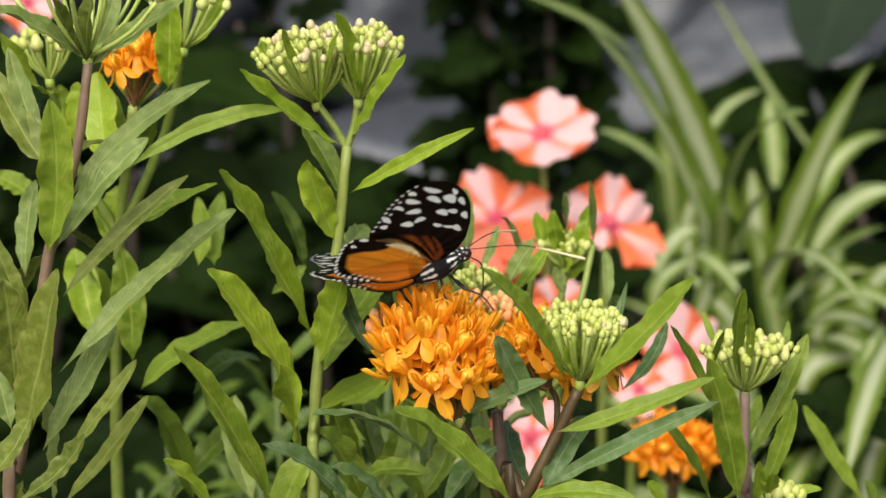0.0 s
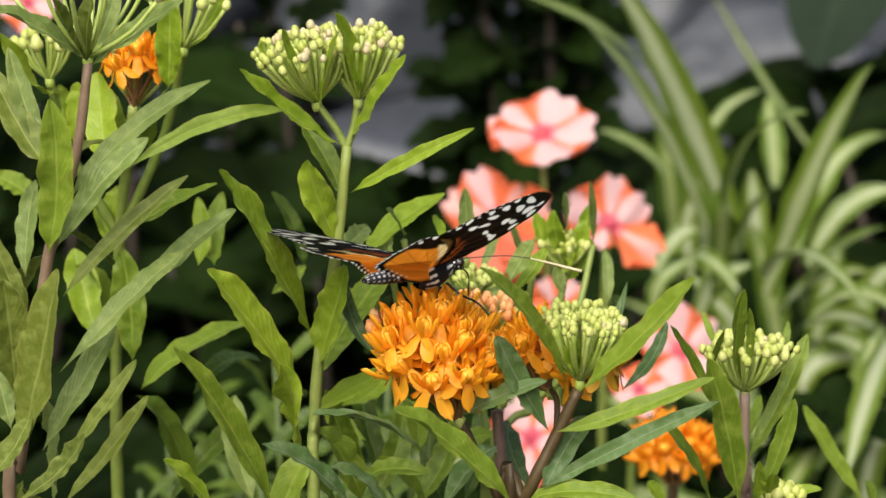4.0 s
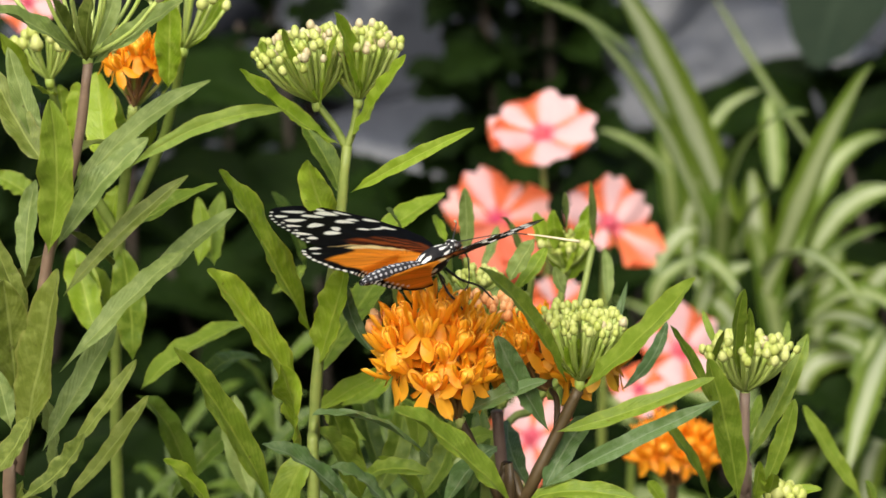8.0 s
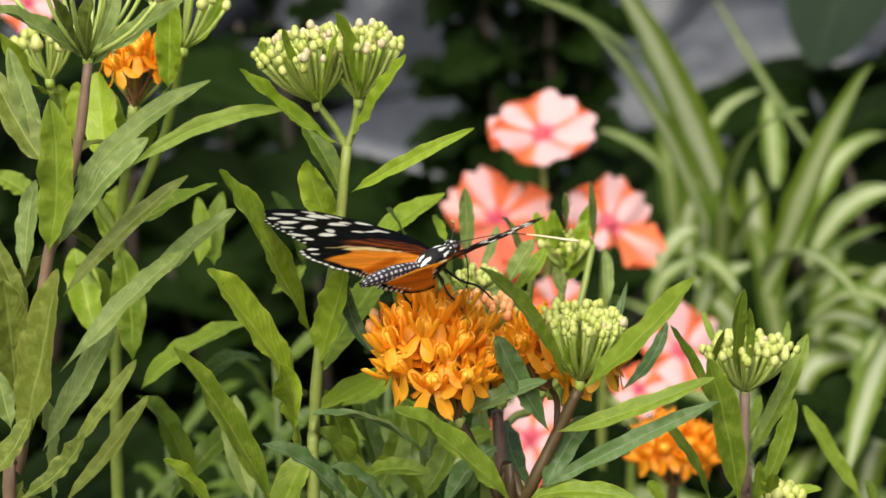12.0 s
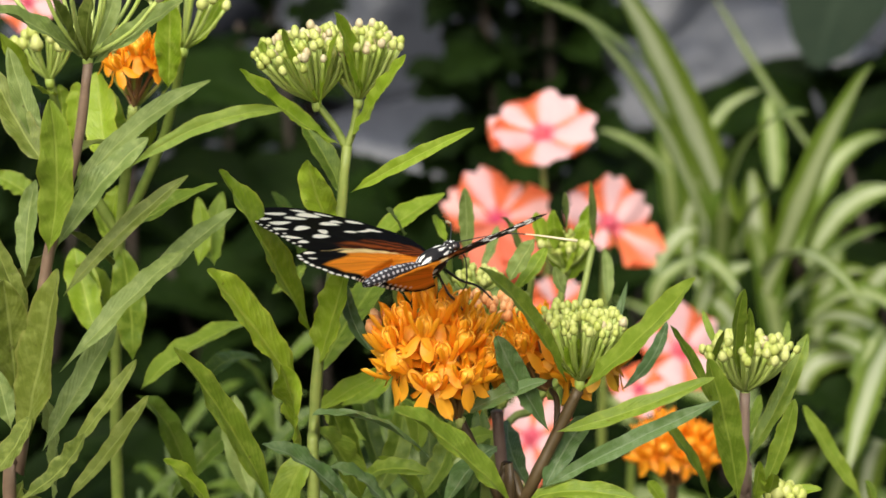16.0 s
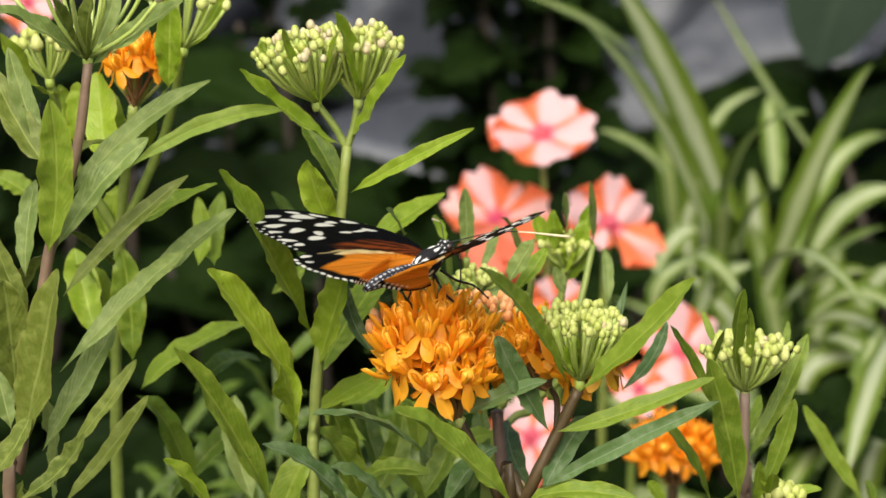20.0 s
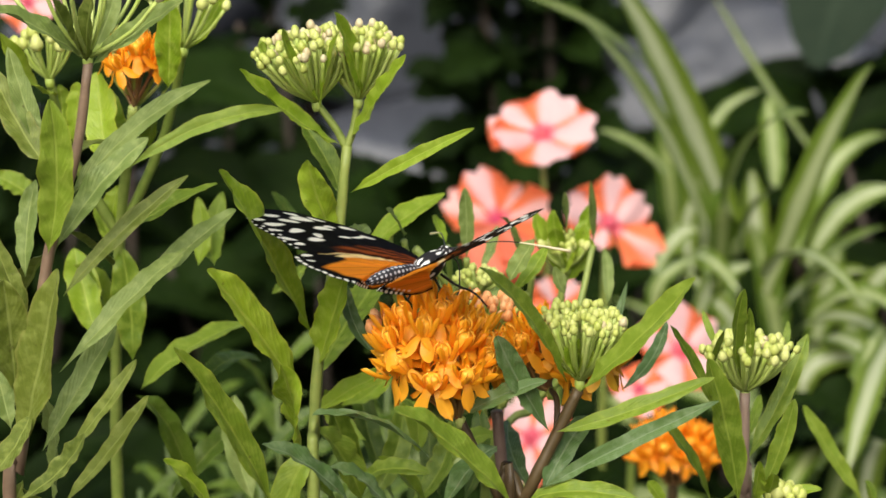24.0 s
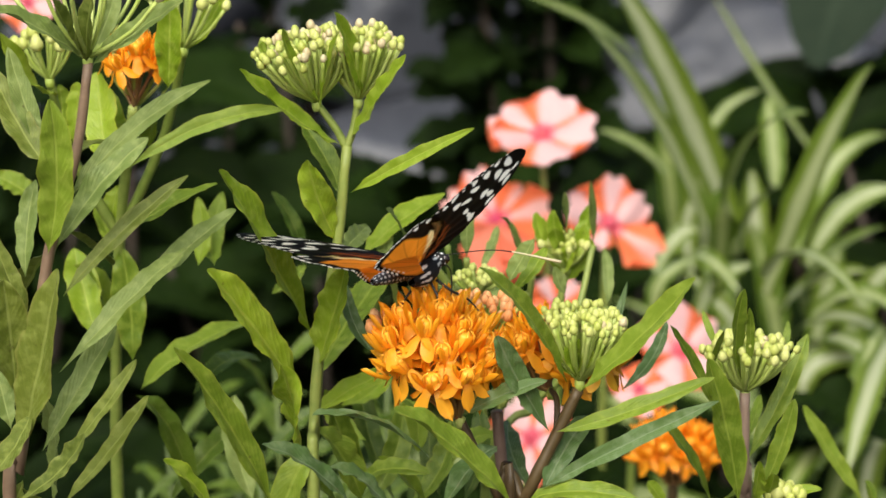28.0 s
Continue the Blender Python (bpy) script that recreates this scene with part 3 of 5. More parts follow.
leaf(plant, (-0.0359, 0.03, 0.5682), (-0.0417, 0.03, 0.5776), (-0.0479, 0.03, 0.5885), 0.0034, LEAF)
leaf(plant, (-0.0318, 0.01, 0.5489), (-0.0328, 0, 0.5623), (-0.0358, -0.01, 0.5758), 0.0090, LEAF_YELLOW)
leaf(plant, (-0.0294, 0.03, 0.5669), (-0.0254, 0.025, 0.5792), (-0.0221, 0.02, 0.5927), 0.0093, LEAF_YELLOW)
leaf(plant, (-0.0298, 0.04, 0.5621), (-0.0228, 0.055, 0.5726), (-0.0122, 0.07, 0.5843), 0.0089, LEAF)
leaf(plant, (-0.0245, 0.04, 0.5911), (-0.0212, 0.05, 0.5934), (-0.0181, 0.06, 0.595), 0.0051, LEAF_PALE)
leaf(plant, (-0.0396, 0.02, 0.5371), (-0.0491, 0.01, 0.5587), (-0.06, 0, 0.5777), 0.0076, LEAF)
leaf(plant, (-0.0519, 0, 0.5409), (-0.0565, -0.005, 0.5486), (-0.0618, -0.01, 0.5545), 0.0047, LEAF_YELLOW)
leaf(plant, (-0.0225, 0.03, 0.6183), (-0.0343, 0.02, 0.6271), (-0.0452, 0.01, 0.6388), 0.0064, LEAF_YELLOW)
leaf(plant, (-0.0215, 0.03, 0.6205), (-0.0152, 0.0225, 0.6299), (-0.0082, 0.015, 0.6414), 0.0059, LEAF_YELLOW)
leaf(plant, (-0.0185, 0.025, 0.6316), (-0.0206, 0.0185, 0.6413), (-0.0241, 0.012, 0.6513), 0.0050, LEAF_YELLOW, -20)
leaf(plant, (-0.0275, 0.025, 0.6283), (-0.0336, 0.0195, 0.6393), (-0.0358, 0.014, 0.6476), 0.0030, LEAF_YELLOW)
leaf(plant, (-0.0281, 0.025, 0.6283), (-0.026, 0.0195, 0.638), (-0.0234, 0.014, 0.6463), 0.0026, LEAF_YELLOW)
leaf(plant, (-0.0309, 0.03, 0.6296), (-0.0392, 0.03, 0.6381), (-0.0413, 0.03, 0.643), 0.0031, LEAF)
leaf(plant, (-0.0298, 0.04, 0.5539), (-0.0221, 0.05, 0.5571), (-0.0128, 0.06, 0.5598), 0.0056, LEAF_YELLOW)
leaf(plant, (-0.0304, 0.04, 0.5498), (-0.0247, 0.045, 0.5431), (-0.0195, 0.05, 0.5308), 0.0080, LEAF)
leaf(plant, (-0.03, 0.03, 0.5467), (-0.0348, 0.03, 0.54), (-0.0402, 0.03, 0.525), 0.0078, LEAF)
leaf(plant, (-0.03, 0.05, 0.575), (-0.0251, 0.065, 0.5762), (-0.0165, 0.08, 0.5747), 0.0041, LEAF)
bud_umbel(plant, (-0.0289, 0.03, 0.6287), (-0.2, -0.15, 1), 0.0182, 100, 44, 0.5, 11, 0.22, 0.66, low=0.84)
bud_umbel(plant, (-0.0194, 0.03, 0.6292), (0.06, -0.15, 1), 0.0182, 74, 33, 0.5, 12, 0.30, 0.66, low=0.84)

plant = milkweed("branching milkweed in full bloom with a round orange flower head", (0.012, 0.03, 0))
stem(plant, [(0.0143, 0.03, -0.01), (0.0148, 0.012, 0.2632), (0.0154, 0, 0.5265), (0.0122, 0, 0.5435), (0.0081, 0, 0.5523), (0.0039, 0, 0.5614)], 0.0014, 0.0010, STEM_BROWN)
stem(plant, [(0.0115, 0.04, -0.01), (0.0119, 0.022, 0.2619), (0.0124, 0.01, 0.5237), (0.0186, 0, 0.5432), (0.0254, 0, 0.5578), (0.0302, 0, 0.5681)], 0.0018, 0.0013, STEM_BROWN)
stem(plant, [(0.0141, 0.05, -0.01), (0.0146, 0.032, 0.2605), (0.0152, 0.02, 0.5209), (0.014, 0.015, 0.5394), (0.0122, 0.012, 0.5605)], 0.0016, 0.0014, STEM_PINK)
stem(plant, [(0.0254, 0, 0.5578), (0.0256, 0.006, 0.5642), (0.0244, 0.01, 0.5659)], 0.0008, 0.0006, STEM_BROWN)
leaf(plant, (-0.015, 0.02, 0.5719), (-0.0203, 0.025, 0.5779), (-0.0226, 0.03, 0.5869), 0.0036, LEAF_DARK)
leaf(plant, (-0.003, -0.01, 0.555), (-0.0153, -0.0175, 0.5647), (-0.0282, -0.025, 0.5679), 0.0056, LEAF_DARK, 30)
leaf(plant, (0.015, -0.015, 0.546), (0.002, -0.025, 0.5611), (-0.0105, -0.035, 0.5716), 0.0085, LEAF)
leaf(plant, (0.0039, -0.005, 0.5631), (0.0126, -0.0075, 0.5683), (0.0229, -0.01, 0.5724), 0.0045, LEAF_DARK, 10)
leaf(plant, (0.0236, -0.005, 0.5596), (0.0159, -0.0085, 0.5732), (0.0119, -0.012, 0.5829), 0.0057, LEAF_DARK)
leaf(plant, (-0.012, 0.01, 0.5699), (-0.0043, 0.005, 0.5657), (0.0027, 0, 0.561), 0.0063, LEAF_DARK)
leaf(plant, (-0.0202, -0.02, 0.5473), (-0.0291, -0.0275, 0.5574), (-0.0385, -0.035, 0.5638), 0.0063, LEAF_DARK)
leaf(plant, (0.0273, -0.005, 0.571), (0.0186, -0.015, 0.5878), (0.0077, -0.025, 0.6004), 0.0054, LEAF)
leaf(plant, (0.0305, -0.005, 0.569), (0.0434, -0.0125, 0.5829), (0.0546, -0.02, 0.5972), 0.0069, LEAF)
leaf(plant, (0.025, -0.01, 0.5608), (0.0411, -0.0125, 0.5661), (0.0593, -0.015, 0.5742), 0.0044, LEAF, 15)
leaf(plant, (0.0213, -0.012, 0.5481), (0.0391, -0.016, 0.559), (0.0599, -0.02, 0.57), 0.0042, LEAF_DARK, 20)
leaf(plant, (0.0219, -0.005, 0.545), (0.0274, 0.0025, 0.554), (0.033, 0.01, 0.5597), 0.0058, LEAF_DARK)
leaf(plant, (0.02, 0.01, 0.5423), (0.0158, 0.025, 0.5479), (0.0154, 0.04, 0.5519), 0.0052, LEAF_DARK)
leaf(plant, (0.0121, 0, 0.5552), (0.007, -0.01, 0.5537), (0.0007, -0.02, 0.5473), 0.0062, LEAF_DARK)
leaf(plant, (0.0183, -0.01, 0.5447), (0.0281, -0.015, 0.5486), (0.0427, -0.02, 0.5479), 0.0049, LEAF)
leaf(plant, (-0.0118, -0.01, 0.5435), (-0.0179, -0.015, 0.5511), (-0.0245, -0.02, 0.5549), 0.0054, LEAF_DARK)
leaf(plant, (0.0291, 0.01, 0.5672), (0.0363, 0.02, 0.5704), (0.0425, 0.03, 0.5869), 0.0033, LEAF_DARK)
leaf(plant, (0.0415, 0.03, 0.5615), (0.0486, 0.04, 0.5661), (0.0531, 0.05, 0.5736), 0.0034, LEAF_DARK)
flower_umbel(plant, (0.0039, 0, 0.5614), (-0.0008, 0, 0.5735), 0.0121, 30, 31, 110, 1.14, 0.30, None, 1.0)
flower_umbel(plant, (0.0245, 0.012, 0.5652), (0.0215, 0.014, 0.5727), 0.0085, 14, 32, 95, 1.06, 0.3)
flower_umbel(plant, (0.029, 0.012, 0.5642), (0.0339, 0.008, 0.5709), 0.006, 5, 33, 110, 1.06, 0.1)
bud_umbel(plant, (0.0305, 0, 0.5699), (0.06, -0.12, 1), 0.0178, 130, 34, 0.4, 13, 0.04, 0.64, low=0.84)
for a, l in ((-75, 0.012), (-50, 0.0135), (-26, 0.012), (-4, 0.0135), (20, 0.012), (44, 0.0135), (70, 0.012)):
    p = Vector((0.0306, 0, 0.5702))
    d = Vector((0.66 * math.sin(radians(a)), -0.66 * math.cos(radians(a)), 0.95)).normalized() * l
    leaf(plant, p, p + d * 0.5 + Vector((0.12 * d.x, 0.12 * d.y, 0)), p + d, 0.0036, LEAF_YELLOW)
bud_umbel(plant, (0.0092, 0.02, 0.5756), (0.0, -0.1, 1), 0.0108, 44, 52, 0.4, 14, 0, 0.60, mesh=BUD_SALMON_MESH)
bud_umbel(plant, (-0.0119, 0.008, 0.5781), (-0.3, -0.1, 1), 0.0055, 12, 50, 0.4, 15, 0, 0.66, mesh=BUD_SALMON_MESH)

plant = milkweed("soft green milkweed shoots with small green buds behind the blooms", (0.012, 0.13, 0))
stem(plant, [(0.0102, 0.13, -0.01), (0.0106, 0.112, 0.2464), (0.011, 0.1, 0.4928), (0.0093, 0.09, 0.5469), (0.0022, 0.08, 0.5747), (-0.0068, 0.075, 0.5869)], 0.0016, 0.0010, STEM_GREEN)
stem(plant, [(0.0109, 0.095, 0.5224), (0.0164, 0.09, 0.5556), (0.0203, 0.08, 0.5747)], 0.0013, 0.0010, STEM_GREEN)
stem(plant, [(0.0102, 0.13, -0.01), (0.0105, 0.112, 0.2531), (0.011, 0.1, 0.5063), (0.0255, 0.11, 0.5425), (0.0314, 0.11, 0.5764)], 0.0013, 0.0010, STEM_GREEN)
stem(plant, [(0.0091, 0.092, 0.5436), (0.0069, 0.09, 0.5629), (0.0058, 0.08, 0.5835)], 0.0011, 0.0008, STEM_GREEN)
stem(plant, [(0.0074, 0.092, 0.5436), (0.003, 0.09, 0.5646), (0.0011, 0.08, 0.5867)], 0.0011, 0.0008, STEM_GREEN)
stem(plant, [(0.0103, 0.092, 0.5436), (0.0096, 0.09, 0.561), (0.0092, 0.08, 0.5797)], 0.0011, 0.0008, STEM_GREEN)
stem(plant, [(0.0215, 0.092, 0.5436), (0.035, 0.09, 0.5567), (0.0415, 0.1, 0.5673)], 0.0011, 0.0008, STEM_GREEN)
stem(plant, [(0.0127, 0.092, 0.5436), (0.015, 0.09, 0.5595), (0.0158, 0.08, 0.5769)], 0.0011, 0.0008, STEM_GREEN)
stem(plant, [(0.0149, 0.092, 0.5436), (0.02, 0.09, 0.561), (0.022, 0.08, 0.5797)], 0.0011, 0.0008, STEM_GREEN)
stem(plant, [(0.0202, 0.092, 0.5436), (0.0322, 0.09, 0.5646), (0.0378, 0.1, 0.5832)], 0.0011, 0.0008, STEM_GREEN)
stem(plant, [(0.0036, 0.092, 0.5436), (-0.0056, 0.09, 0.5653), (-0.0096, 0.08, 0.5881)], 0.0011, 0.0008, STEM_GREEN)
stem(plant, [(0.0001, 0.092, 0.5436), (-0.0135, 0.09, 0.5629), (-0.0193, 0.08, 0.5835)], 0.0011, 0.0008, STEM_GREEN)
stem(plant, [(0.0023, 0.092, 0.5436), (-0.0085, 0.09, 0.5617), (-0.0131, 0.08, 0.5811)], 0.0011, 0.0008, STEM_GREEN)
leaf(plant, (-0.0197, 0.07, 0.5857), (-0.0109, 0.08, 0.5924), (0.0004, 0.09, 0.5981), 0.0064, LEAF_YELLOW)
leaf(plant, (-0.0094, 0.07, 0.5906), (-0.011, 0.065, 0.5949), (-0.0136, 0.06, 0.5993), 0.0035, LEAF_PALE)
leaf(plant, (0.0058, 0.08, 0.5839), (0.0058, 0.08, 0.5924), (0.0053, 0.08, 0.6011), 0.0039, LEAF_PALE)
leaf(plant, (-0.0129, 0.07, 0.5836), (-0.0143, 0.075, 0.5869), (-0.013, 0.08, 0.5917), 0.0041, LEAF_PALE)
leaf(plant, (0.0151, 0.03, 0.5869), (0.018, 0.03, 0.5919), (0.0211, 0.03, 0.597), 0.0047, LEAF_PALE)
leaf(plant, (0.0158, 0.03, 0.5842), (0.0205, 0.035, 0.5884), (0.024, 0.04, 0.5933), 0.0039, LEAF_YELLOW)
leaf(plant, (0.0311, 0.11, 0.5837), (0.0316, 0.105, 0.5896), (0.0305, 0.1, 0.5969), 0.0029, LEAF_PALE)
leaf(plant, (0.0383, 0.11, 0.5822), (0.038, 0.105, 0.5903), (0.037, 0.1, 0.5995), 0.0020, LEAF_PALE)
leaf(plant, (0.0225, 0.11, 0.5749), (0.0173, 0.105, 0.586), (0.015, 0.1, 0.5904), 0.0029, LEAF_PALE)
leaf(plant, (0.0008, 0.08, 0.5874), (-0.0008, 0.085, 0.5901), (-0.0022, 0.09, 0.5928), 0.0028, LEAF_YELLOW)
leaf(plant, (0.0286, 0.04, 0.5823), (0.0272, 0.04, 0.585), (0.0261, 0.04, 0.5888), 0.0029, LEAF_PALE)
leaf(plant, (0.0415, 0.1, 0.568), (0.0418, 0.105, 0.5744), (0.0411, 0.11, 0.5808), 0.0031, LEAF_PALE)
leaf(plant, (0.0094, 0.1, 0.5767), (0.0123, 0.105, 0.5816), (0.0138, 0.11, 0.5866), 0.0029, LEAF_PALE)
leaf(plant, (-0.0114, 0.06, 0.5854), (-0.0073, 0.055, 0.585), (-0.0032, 0.05, 0.5832), 0.0054, LEAF_YELLOW)
leaf(plant, (-0.0198, 0.06, 0.5269), (-0.0236, 0.055, 0.5421), (-0.0281, 0.05, 0.5571), 0.0067, LEAF)
leaf(plant, (-0.0172, 0.07, 0.5258), (-0.0117, 0.075, 0.536), (-0.0096, 0.08, 0.5491), 0.0066, LEAF)
leaf(plant, (-0.012, 0.09, 0.5192), (-0.0191, 0.095, 0.537), (-0.0206, 0.1, 0.5505), 0.0062, LEAF_UNDER_SHADED)
leaf(plant, (-0.0088, 0.06, 0.5255), (-0.0006, 0.065, 0.5341), (0.0022, 0.07, 0.5457), 0.0063, LEAF)
leaf(plant, (-0.0032, 0.04, 0.5306), (-0.0085, 0.035, 0.5387), (-0.015, 0.03, 0.5454), 0.0052, LEAF_YELLOW)
leaf(plant, (-0.0257, 0.08, 0.5463), (-0.019, 0.09, 0.5469), (-0.0134, 0.1, 0.5505), 0.0056, LEAF_YELLOW)
leaf(plant, (-0.0188, 0.08, 0.5376), (-0.0259, 0.085, 0.5408), (-0.0289, 0.09, 0.5455), 0.0056, LEAF)
leaf(plant, (0.005, 0.07, 0.5243), (0.0092, 0.075, 0.536), (0.0085, 0.08, 0.5463), 0.0055, LEAF_UNDER_SHADED)
leaf(plant, (-0.0006, 0.08, 0.5232), (-0.0034, 0.085, 0.5336), (-0.002, 0.09, 0.5411), 0.0056, LEAF_UNDER_SHADED)
leaf(plant, (-0.0256, 0.07, 0.5243), (-0.0309, 0.065, 0.5313), (-0.0334, 0.06, 0.5396), 0.0054, LEAF)
leaf(plant, (-0.0458, 0.06, 0.5269), (-0.0504, 0.07, 0.5372), (-0.0516, 0.08, 0.5491), 0.0074, LEAF_PALE)
leaf(plant, (-0.0113, 0.05, 0.5558), (-0.0059, 0.05, 0.553), (0.0008, 0.05, 0.5475), 0.0048, LEAF)
leaf(plant, (-0.0737, 0.07, 0.5528), (-0.0637, 0.085, 0.5595), (-0.0491, 0.1, 0.5637), 0.0073, LEAF)
leaf(plant, (-0.0751, 0.07, 0.5513), (-0.0674, 0.075, 0.5417), (-0.0624, 0.08, 0.5232), 0.0069, LEAF_UNDER_SHADED)
leaf(plant, (-0.0681, 0.08, 0.5218), (-0.0588, 0.09, 0.5324), (-0.0522, 0.1, 0.5359), 0.0065, LEAF_UNDER_SHADED)
leaf(plant, (-0.0628, 0.09, 0.5469), (-0.0552, 0.105, 0.5524), (-0.0474, 0.12, 0.5493), 0.0057, LEAF_UNDER_SHADED)
leaf(plant, (-0.0356, 0.12, 0.5731), (-0.0384, 0.12, 0.5849), (-0.0441, 0.12, 0.5937), 0.0044, LEAF_UNDER_SHADED)
leaf(plant, (-0.019, 0.03, 0.54), (-0.0123, 0.025, 0.5439), (-0.0031, 0.02, 0.5438), 0.0052, LEAF)
leaf(plant, (0.0022, 0.05, 0.5392), (0.0062, 0.055, 0.5435), (0.0131, 0.06, 0.5438), 0.0048, LEAF)
leaf(plant, (-0.0128, 0.06, 0.5619), (-0.0074, 0.06, 0.5536), (-0.006, 0.06, 0.5396), 0.0068, LEAF)
bud_umbel(plant, (0.0314, 0.11, 0.5756), (0.0, -0.1, 1), 0.0100, 34, 45, 0.6, 16, 0.0, 0.72, low=0.6)
for k in range(9):
    a = k * 2.4
    p = Vector((0.0311, 0.11, 0.572)) + Vector((0, 0, 0.0008 * k))
    d = Vector((0.45 * math.cos(a), 0.45 * math.sin(a), 0.9)) * (0.013 + 0.004 * math.sin(k * 1.9))
    leaf(plant, p, p + d * 0.5 + Vector((0.25 * d.x, 0.25 * d.y, 0)), p + d, 0.0042, LEAF_YELLOW)
bud_umbel(plant, (0.0083, 0.06, 0.5785), (0.0, -0.1, 1), 0.0065, 30, 60, 0.6, 17, 0.0, 0.62)

plant = milkweed("slender milkweed with a flat green bud head on a purplish stem", (0.065, 0.04, 0))
stem(plant, [(0.0647, 0.05, -0.01), (0.0668, 0.032, 0.2605), (0.0695, 0.02, 0.5209), (0.0688, 0.015, 0.5424), (0.0687, 0.015, 0.5642)], 0.0016, 0.0012, STEM_PINK)
stem(plant, [(0.0664, 0.05, -0.01), (0.0685, 0.032, 0.2605), (0.0714, 0.02, 0.5209), (0.0736, 0.005, 0.5357), (0.0762, 0, 0.5422)], 0.0012, 0.0009, STEM_GREEN)
leaf(plant, (0.0674, 0.01, 0.5683), (0.0656, 0.005, 0.5787), (0.0669, 0, 0.591), 0.0043, LEAF)
leaf(plant, (0.0687, 0.01, 0.5683), (0.0691, 0.0075, 0.5782), (0.0685, 0.005, 0.5858), 0.0020, LEAF)
leaf(plant, (0.0673, 0.01, 0.5396), (0.0637, 0.005, 0.5586), (0.0589, 0, 0.5752), 0.0073, LEAF)
leaf(plant, (0.0603, 0, 0.5643), (0.0558, -0.005, 0.5743), (0.0499, -0.01, 0.5847), 0.0030, LEAF)
leaf(plant, (0.0699, 0.02, 0.5471), (0.0784, 0.025, 0.5613), (0.0845, 0.03, 0.5747), 0.0049, LEAF)
leaf(plant, (0.0724, 0.02, 0.5371), (0.0777, 0.02, 0.5505), (0.0806, 0.02, 0.5616), 0.0044, LEAF)
leaf(plant, (0.0699, 0, 0.5422), (0.0699, -0.005, 0.548), (0.0701, -0.01, 0.554), 0.0040, LEAF_YELLOW)
leaf(plant, (0.0724, 0, 0.5422), (0.0731, -0.005, 0.5471), (0.0734, -0.01, 0.5512), 0.0030, LEAF_YELLOW)
leaf(plant, (0.0743, 0, 0.5418), (0.0793, 0, 0.5445), (0.0849, 0, 0.5453), 0.0028, LEAF_YELLOW)
leaf(plant, (0.0628, 0.03, 0.5341), (0.0564, 0.025, 0.5479), (0.0494, 0.02, 0.5566), 0.0039, LEAF)
leaf(plant, (0.0516, 0.02, 0.5367), (0.0489, 0.02, 0.5398), (0.0471, 0.02, 0.5422), 0.0033, LEAF_YELLOW)
leaf(plant, (0.0597, 0.02, 0.5637), (0.061, 0.01, 0.5725), (0.0626, 0, 0.5816), 0.0018, LEAF)
leaf(plant, (0.0634, 0.02, 0.573), (0.0616, 0.025, 0.5759), (0.06, 0.03, 0.5805), 0.0018, LEAF)
leaf(plant, (0.0787, 0.03, 0.5709), (0.0798, 0.0325, 0.5731), (0.0803, 0.035, 0.5769), 0.0018, LEAF)
leaf(plant, (0.0712, 0.04, 0.5471), (0.0743, 0.05, 0.5502), (0.0765, 0.06, 0.5536), 0.0027, LEAF)
leaf(plant, (0.1101, 0.12, 0.5111), (0.1009, 0.12, 0.5252), (0.0936, 0.12, 0.5376), 0.0044, LEAF)
leaf(plant, (0.1123, 0.12, 0.5111), (0.1115, 0.12, 0.5146), (0.1099, 0.12, 0.5176), 0.0029, LEAF)
leaf(plant, (0.0692, 0.02, 0.5411), (0.0655, 0.03, 0.5332), (0.0597, 0.04, 0.5251), 0.0052, LEAF)
leaf(plant, (0.0694, 0.02, 0.5438), (0.0774, 0.03, 0.5332), (0.0879, 0.04, 0.5223), 0.0052, LEAF)
bud_umbel(plant, (0.0687, 0.015, 0.5643), (0.0, -0.05, 1), 0.0150, 70, 46, 0.9, 18, 0.03, 0.74, low=0.82)
bud_umbel(plant, (0.0766, 0, 0.5415), (0.0, -0.1, 1), 0.004, 14, 60, 0.6, 19, 0.0, 0.9)

plant = milkweed("low milkweed with a vivid orange-red flower head behind the others", (0.06, 0.27, 0))
stem(plant, [(0.055, 0.27, -0.01), (0.062, 0.26, 0.25), (0.069, 0.25, 0.4802), (0.0693, 0.25, 0.4854)], 0.002, 0.0014, STEM_BROWN)
flower_umbel(plant, (0.0693, 0.25, 0.4833), (0.0695, 0.25, 0.4932), 0.0105, 28, 41, 105, 0.95, meshes=[FLORET_DEEP])
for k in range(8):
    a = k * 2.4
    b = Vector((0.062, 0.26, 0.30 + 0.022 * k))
    leaf(plant, b, b + Vector((0.035 * math.cos(a), 0.035 * math.sin(a), 0.022)), b + Vector((0.07 * math.cos(a), 0.07 * math.sin(a), 0.022)), 0.012, LEAF_UNDER_SHADED)

